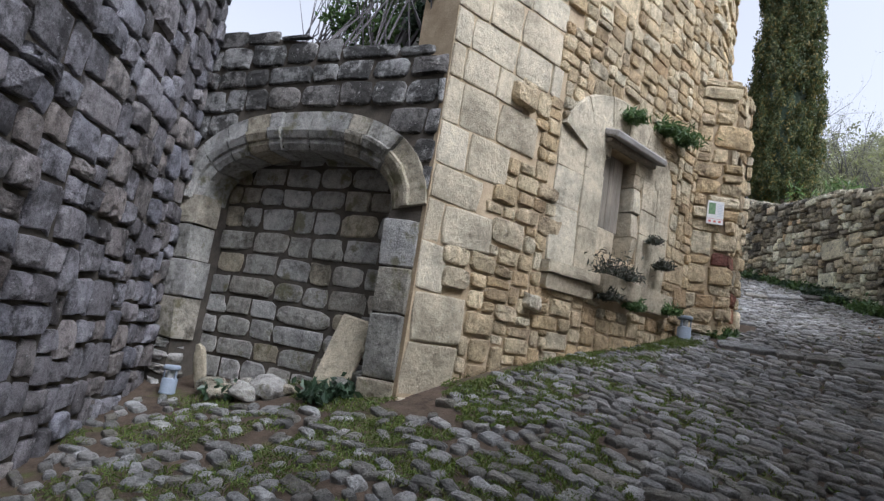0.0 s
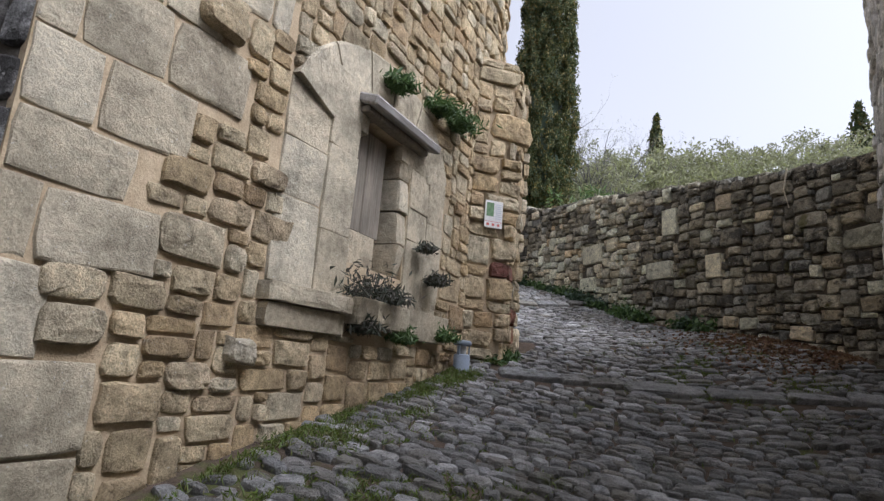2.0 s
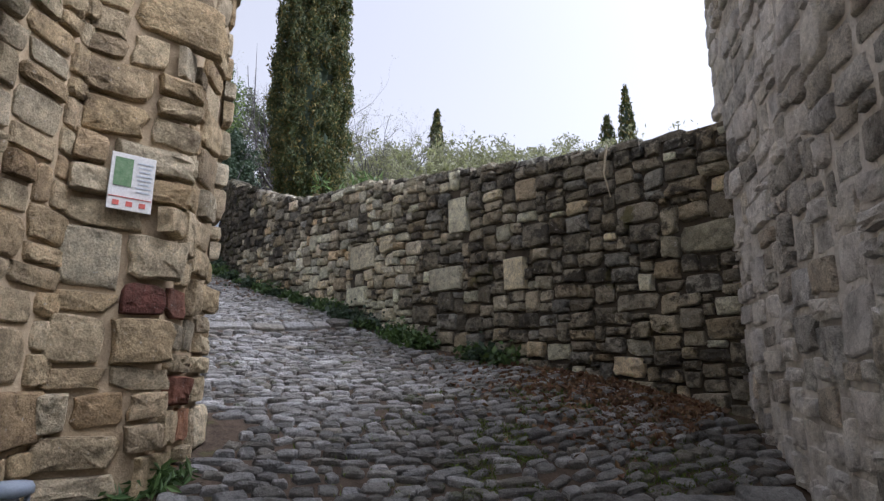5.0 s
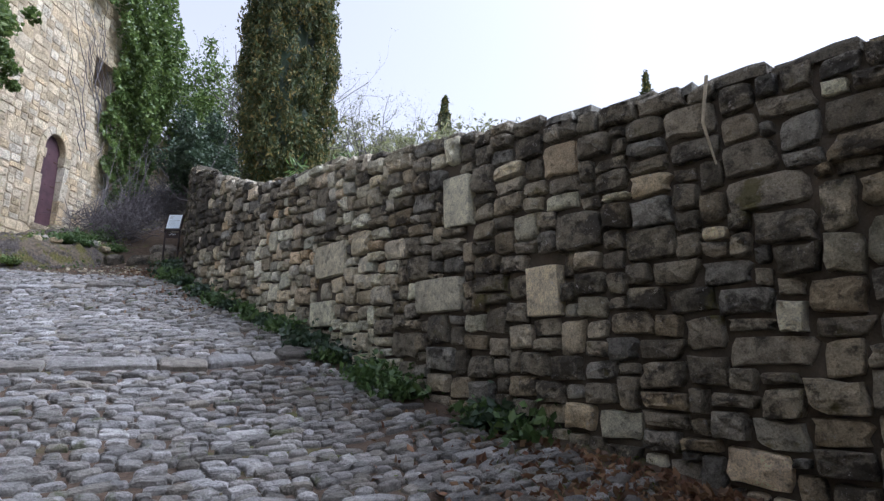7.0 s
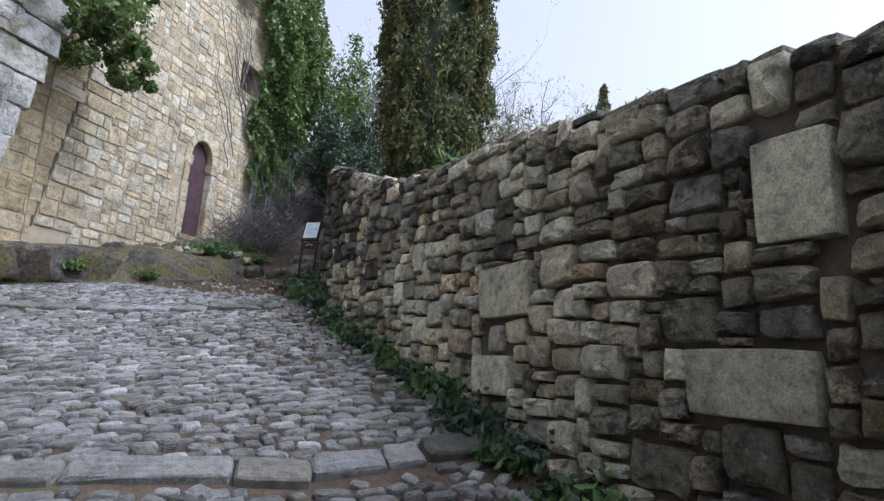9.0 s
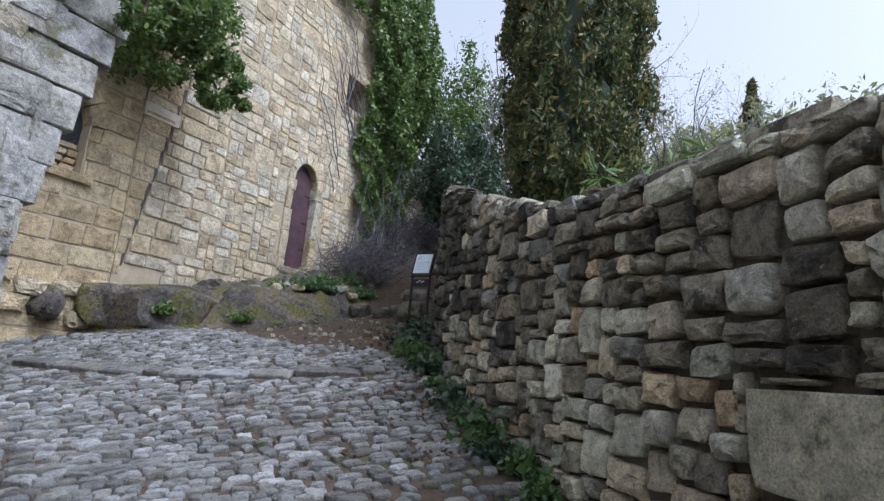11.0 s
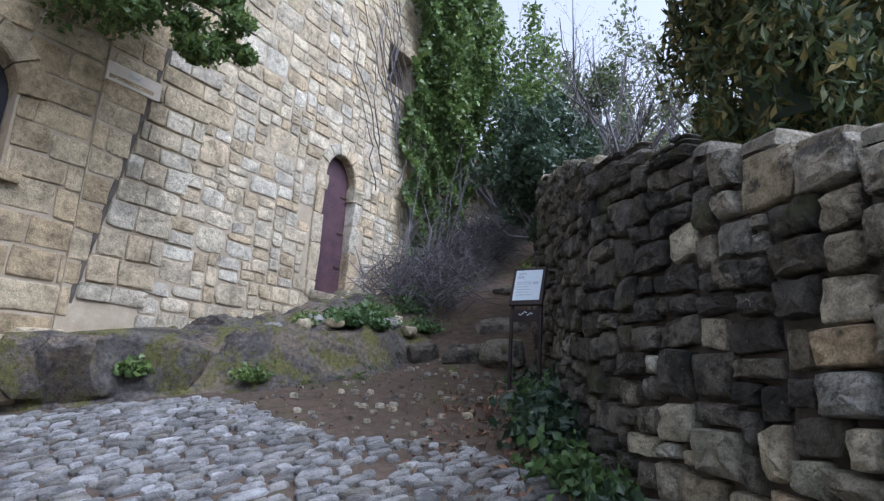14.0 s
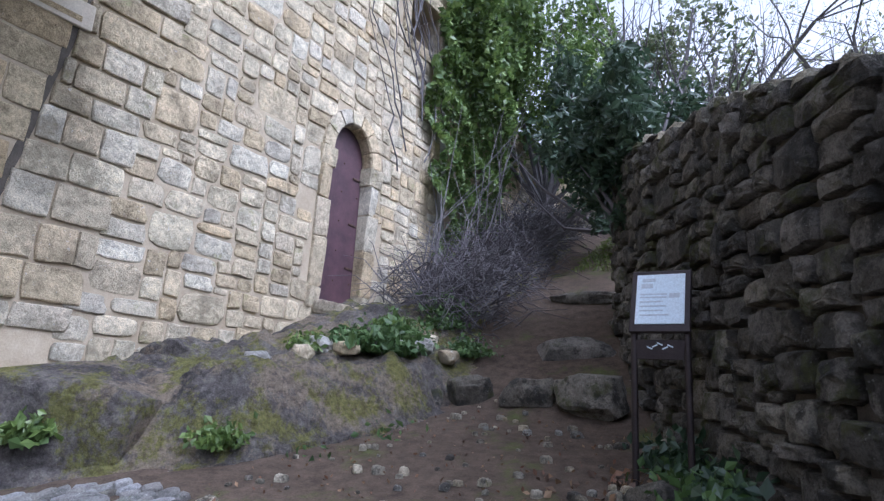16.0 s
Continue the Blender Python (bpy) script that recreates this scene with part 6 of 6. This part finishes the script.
for k, (x, y) in enumerate([(-5.35, 20.1), (-5.2, 19.8), (-5.05, 19.5), (-5.45, 20.5), (-4.95, 19.9)]):
    tuft("ground_weed", x, y, float(ground_z(x, y)), 0.30, 420, 0.09, 0.65, DARKLEAF, 300 + k, "low leafy weed at the foot of the retaining wall", "plant", (0, 0), 0.5, "weeds along the wall")
for k, (u, o) in enumerate([(2.5, 0.05), (2.65, 0.12), (2.75, 0.0), (1.6, 0.1)]):
    p = _base + _t * u + _n * o
    tuft("niche_plant", p.x, p.y, float(ground_z(p.x, p.y)), 0.14, 160, 0.08, 0.6, DARKLEAF, 320 + k, "dark leafy plant among the niche rubble", "plant", (0, 0), 0.4, "plants in the niche")

# ---- rock faces of the ledge ----
for k, (x, y, z, sx, sy, sz, rz) in enumerate([(-9.75, 19.2, 5.05, 2.0, 1.2, 1.2, 50), (-9.2, 20.2, 5.0, 1.9, 1.1, 1.15, 55), (-8.75, 21.1, 5.15, 1.7, 1.0, 1.05, 75), (-8.75, 21.9, 5.25, 1.3, 1.0, 1.0, 95),
                                             (-9.8, 20.4, 5.40, 1.2, 0.9, 0.9, 60), (-9.2, 21.3, 5.45, 1.3, 0.9, 0.8, 80), (-9.95, 18.4, 5.0, 1.3, 0.9, 0.95, 20)]):
    ob = new("ledge_rock", rock_mesh("ledge_rock", 130 + k, (sx, sy, sz), sub=4))
    ob.data.materials.append(BANKROCK)
    ob.matrix_basis = pose(x, y, z, 8 * math.sin(k * 2.1), 10 * math.cos(k * 1.7), rz)
    tagged(ob, "dark mossy bedrock outcrop under the cream house", "rock", "rock outcrops")

# ---- boulders and steps by the footpath ----
for k, (x, y, z, sx, sy, sz, rz) in enumerate([(-7.9, 21.95, 5.45, 0.5, 0.4, 0.42, 20), (-7.35, 22.05, 5.45, 0.62, 0.4, 0.40, 5), (-6.7, 22.0, 5.50, 0.75, 0.45, 0.40, -8), (-8.2, 21.75, 5.35, 0.25, 0.2, 0.3, 40),
                                             (-7.3, 23.0, 5.95, 1.0, 0.5, 0.32, 10), (-6.7, 23.5, 6.25, 0.8, 0.45, 0.28, -12), (-7.6, 24.4, 6.7, 1.1, 0.5, 0.26, 4), (-7.3, 25.2, 7.05, 1.0, 0.5, 0.26, -6),
                                             (-7.7, 26.2, 7.5, 1.0, 0.5, 0.26, 8), (-5.75, 20.55, 4.98, 0.62, 0.4, 0.26, 15), (-5.5, 20.3, 4.92, 0.3, 0.26, 0.2, 50)]):
    stone_thing("step_boulder", 60 + k, (sx, sy, sz), x, y, z, rz, MOSSY, "mossy dark boulder forming a rough footpath step", "boulder", group="footpath boulders")
for k, (x, y, s) in enumerate([(-9.0, 20.95, 0.24), (-8.75, 21.1, 0.2), (-8.6, 21.5, 0.26), (-8.8, 20.6, 0.22), (-8.5, 21.9, 0.25), (-8.7, 22.3, 0.2), (-9.0, 20.3, 0.18), (-8.35, 22.2, 0.22)]):
    stone_thing("ledge_stone", 90 + k, (s * 1.4, s, s * 0.8), x, y, float(bank_z(np.array(x), np.array(y))) + s * 0.2, 40 * k, HOUSE if k % 2 else NICHE, "loose pale stone lying on the mossy ledge", "stone", group="stones on the ledge")
for k, (x, y, z, sx, sy, sz, rz) in enumerate([(-10.05, 17.5, 5.0, 0.8, 0.6, 0.6, 10), (-10.3, 16.7, 4.85, 0.8, 0.6, 0.6, 50), (-9.95, 18.15, 5.1, 0.7, 0.6, 0.75, 70), (-10.2, 15.8, 4.85, 0.8, 0.6, 0.6, 0)]):
    stone_thing("foot_boulder", 110 + k, (sx, sy, sz), x, y, z, rz, [BANKROCK], "brown weathered boulder under the tan wall", "boulder", group="boulders under the wall")

# ---- cobbled lane ----
CENTRE = Line([(1.5, -2.5), (1.2, 3.5), (0.95, 8.0), (0.35, 10.5), (-1.4, 13.2), (-4.3, 16.2), (-7.2, 18.0), (-12.5, 19.0)])


def beside(p, a, b):
    """Distance of p to the right of the line from a to b."""
    dx, dy = b[0] - a[0], b[1] - a[1]
    return ((p[0] - a[0]) * dy - (p[1] - a[1]) * dx) / math.hypot(dx, dy)


def in_lane(x, y):
    p = (x, y)
    if beside(p, (3.12, 11.62), (-4.6, 19.3)) > -0.30 and y > 9:
        return False
    if x > 2.30 + 0.150 * (y - 7.2) and y > 6.5 or x > 3.2:
        return False
    if y < 5.1 and x < -0.5 and (beside(p, (-0.6, 1.7), (-3.8, 4.1)) < 0.1 or beside(p, (-4.28, 3.96), (-1.27, 5.04)) < 0.25):
        return False
    if 4.9 <= y < 9.5 and x < -0.98:
        return False
    if 9.5 <= y < 10.9 and x < -0.62:
        return False
    if x < -6.1 and y < 15.3 or x < -0.6 and 10.4 < y < 11.2 and x < -1.2:
        return False
    if y > 19.12 + 0.12 * math.sin(x * 2.1) - 0.3 * max(0.0, x + 5.6) and x < -4.3:
        return False
    return x > -12 and edge_dist(np.array(x), np.array(y)) < -0.15


SLABROWS = [Line(p) for p in ([(-0.62, 9.30), (0.22, 9.80), (1.14, 10.12), (2.8, 10.42)], [(-3.3, 13.36), (-2.3, 13.98), (-1.7, 14.30), (-1.2, 14.85), (-0.3, 15.75)],
                               [(-8.6, 16.6), (-7.6, 16.88), (-6.44, 17.28), (-5.57, 17.77), (-4.74, 18.46)])]


def near_slabs(x, y):
    """True on a row of slabs or in the open joint along its lower side."""
    for line in SLABROWS:
        for a, b, l in zip(line.p, line.p[1:], line.seg):
            t = (b - a) / l
            k = (x - a.x) * t.x + (y - a.y) * t.y
            if -0.05 < k < l + 0.05 and -0.13 < -((x - a.x) * t.y - (y - a.y) * t.x) < 0.15:
                return True
    return False


def ground_normal(x, y):
    e = 0.2
    return Vector((-(float(ground_z(x + e, y)) - float(ground_z(x - e, y))) / (2 * e), -(float(ground_z(x, y + e)) - float(ground_z(x, y - e))) / (2 * e), 1)).normalized()


_r = random.Random(12)
_cob = []
taken = {}


def crowded(x, y, gap):
    i, j = int(x // 0.15), int(y // 0.15)
    return any((x - a) ** 2 + (y - b) ** 2 < gap * gap for p in (-1, 0, 1) for q in (-1, 0, 1) for a, b in taken.get((i + p, j + q), ()))


s = 0.0
while s < CENTRE.length:
    h = _r.uniform(0.062, 0.112)
    q, t, n = CENTRE.at(s)
    # ease the direction round the bends
    t = (CENTRE.at(s - 0.9)[1] + CENTRE.at(s + 0.9)[1]).normalized()
    n = Vector((t.y, -t.x))
    o = -6.5 + _r.random() * 0.2
    while o < 4.5:
        w = _r.uniform(0.085, 0.21) * (1 if _r.random() < 0.88 else 1.6)
        oc = o + w / 2
        o += w
        x, y = q.x + n.x * oc + _r.uniform(-0.015, 0.015), q.y + n.y * oc + _r.uniform(-0.03, 0.03) - 0.09 * math.sin(oc * 1.3 + s * 0.7) - 0.05 * math.sin(oc * 3.1 + s * 1.9)
        if not in_lane(x, y) or near_slabs(x, y):
            continue
        if _r.random() < (0.55 if x < -0.4 - 0.5 * (4.9 - y) * (y < 4.9) + 0.3 and y < 5.0 else 0.10 if y < 6.5 else 0.04):
            continue
        yaw = _r.gauss(0, 0.24)
        al = Vector((n.x * math.cos(yaw) - n.y * math.sin(yaw), n.x * math.sin(yaw) + n.y * math.cos(yaw), 0))
        nn = ground_normal(x, y)
        al = (al - nn * al.dot(nn)).normalized()
        tip = (nn + Vector((_r.gauss(0, 0.05), _r.gauss(0, 0.05), 0))).normalized()
        if crowded(x, y, 0.06):
            continue
        taken.setdefault((int(x // 0.15), int(y // 0.15)), []).append((x, y))
        _cob.append(((x, y, float(ground_z(x, y)) - 0.012), al, tip, w * _r.uniform(0.90, 1.0), h * _r.uniform(0.84, 1.02), _r.uniform(0.030, 0.052)))
    s += h * 1.0
for _ in range(42000):                # small stones fill what the rows left open
    x, y = _r.uniform(-9.5, 3.2), _r.uniform(0.5, 19.4)
    if (x < -0.3 and y < 5.0 and _r.random() < 0.75) or crowded(x, y, 0.098) or not in_lane(x, y) or near_slabs(x, y):
        continue
    taken.setdefault((int(x // 0.15), int(y // 0.15)), []).append((x, y))
    nn = ground_normal(x, y)
    a = _r.uniform(0, 3.14)
    al = Vector((math.cos(a), math.sin(a), 0))
    al = (al - nn * al.dot(nn)).normalized()
    _cob.append(((x, y, float(ground_z(x, y)) - 0.012), al, nn, _r.uniform(0.085, 0.135), _r.uniform(0.065, 0.1), _r.uniform(0.026, 0.042)))
lane = tagged(new("road"), "steep lane paved with worn grey cobbles", "road", kind="structure")
lay(_cob, COBBLE_LIB, COBBLE, lane, "cobble", near=lambda i: 0.0 < _cob[i][0][0] < 2.6 and 6.0 < _cob[i][0][1] < 9.6 or -3.4 < _cob[i][0][0] < -1.2 and 12.4 < _cob[i][0][1] < 14.2, limit=300)
_sl = []
for line in SLABROWS:
    u = 0.0
    while u < line.length - 0.1:
        w = min(_r.uniform(0.22, 0.55) if _r.random() < 0.75 else _r.uniform(0.6, 0.95), line.length - u)
        q, d, n = line.at(u + w / 2)
        p = q - n * 0.05
        if in_lane(p.x, p.y):
            nn = ground_normal(p.x, p.y)
            _sl.append(((p.x, p.y, float(ground_z(p.x, p.y)) - 0.015), (d.x, d.y + _r.uniform(-0.04, 0.04), 0), nn + Vector((n.x, n.y, 0)) * 0.05, w * 0.98, _r.uniform(0.16, 0.25), _r.uniform(0.062, 0.082)))
        u += w
lay(_sl, FLUSH_LIB, COBBLE, lane, "kerb_slab", near=lambda i: True)

# ---- grass, moss and fallen leaves in the lane ----
def strewn(name, n, place, size, aspect, material, seed, label, category, lift, up=0.0):
    rg = np.random.default_rng(seed)
    c = []
    while len(c) < n:
        x, y, dz = place(rg)
        c.append((x, y, float(ground_z(x, y)) + dz))
    v, f = leaf_quads(np.array(c), size, aspect, rg, lift, 1.0)
    ob = new(name, quads_mesh(name, v, f, False))
    ob.data.materials.append(material)
    return tagged(ob, label, category, kind="stuff")


def by_facade(rg):
    while True:
        y, o = rg.uniform(5.2, 9.6), abs(rg.normal()) * 0.24
        if noise.noise((y * 2.3, o * 5, 0.7)) + 0.25 * rg.normal() > -0.02 + o:
            return -1.0 + o, y, 0.03


def mossy(rg):
    while True:
        k = rg.integers(0, 6)
        if k < 2:
            x, y = rg.normal() * 0.7 - 0.3, rg.normal() * 0.9 + 5.4
        elif k == 2:
            x, y = rg.normal() * 0.55 + 1.5, rg.normal() * 0.7 + 11.0
        else:
            x, y = rg.uniform(-3.0, 1.0), rg.uniform(2.2, 5.4)
        if noise.noise((x * 1.6, y * 1.6, 3.1)) + 0.5 * noise.noise((x * 5, y * 5, 1.1)) > 0.0:
            return x, y, 0.016


GRASS = leaf_mat("short_grass", [(0.12, 0.18, 0.03), (0.17, 0.22, 0.04), (0.09, 0.14, 0.03), (0.15, 0.14, 0.05)], 0.6, 0.35)
strewn("grass_strip", 5200, by_facade, 0.05, 0.16, GRASS, 401, "short green grass along the foot of the facade", "grass", 1.2)
strewn("moss_grass", 42000, mossy, 0.036, 0.24, GRASS, 402, "moss and short grass between the cobbles", "grass", 0.9)
strewn("fallen_leaves", 2600, lambda g: ((lambda u, o: (RET.at(u)[0].x + RET.at(u)[2].x * o, RET.at(u)[0].y + RET.at(u)[2].y * o, 0.02))(abs(g.normal()) * 1.1 + 0.2, 0.15 + abs(g.normal()) * 0.55)),
       0.065, 0.6, DEADLEAF, 403, "brown fallen leaves drifted into the wall corner", "leaves", 0.0)
strewn("fallen_leaves_path", 900, lambda g: ((lambda u, o: (RET.at(u)[0].x + RET.at(u)[2].x * o, RET.at(u)[0].y + RET.at(u)[2].y * o, 0.015))(g.uniform(8.0, 13.0), 0.2 + abs(g.normal()) * 0.5)),
       0.06, 0.6, DEADLEAF, 404, "brown fallen leaves along the retaining wall", "leaves", 0.0)
strewn("fallen_leaves_dirt", 500, lambda g: (g.uniform(-8.2, -5.0), g.uniform(18.8, 21.8), 0.015), 0.03, 0.6, DEADLEAF, 405, "scattered brown leaves on the dirt path", "leaves", 0.0)
strewn("grass_slope", 5000, lambda g: (g.uniform(-8.3, -6.2), g.uniform(25.3, 29.5), 0.04), 0.12, 0.14, GRASS, 406, "green grass on the slope above the footpath", "grass", 1.0)
rg = np.random.default_rng(77)
_peb = []
for k in range(170):
    x, y = rg.uniform(-8.2, -5.2), rg.uniform(18.9, 22)
    if edge_dist(np.array(x), np.array(y)) < -0.1:
        sz = rg.uniform(0.02, 0.07)
        _peb.append(((x, y, float(ground_z(x, y)) - 0.01), (rg.normal(), rg.normal(), 0), (0, 0, 1), sz * 1.4, sz, sz * 0.7))
peb = tagged(new("pebbles"), "small pale pebbles scattered on the dirt path", "pebbles", kind="stuff")
lay(_peb, COBBLE_LIB, CRUSTED, peb, "pebble", near=lambda i: False)
# dry root hanging on the wall near the house corner
q, t, n = RET.at(1.15)
_v, _f = tube([(q.x + n.x * 0.12, q.y + n.y * 0.12, 4.75), (q.x + n.x * 0.15 - 0.03, q.y + n.y * 0.15, 4.45), (q.x + n.x * 0.14 + 0.02, q.y + n.y * 0.14, 4.2)], [0.012, 0.010, 0.006], 5)
root = new("dry_root", quads_mesh("dry_root", _v, _f))
root.data.materials.append(DRESSED[0])
tagged(root, "pale dry root hanging down the retaining wall", "root")
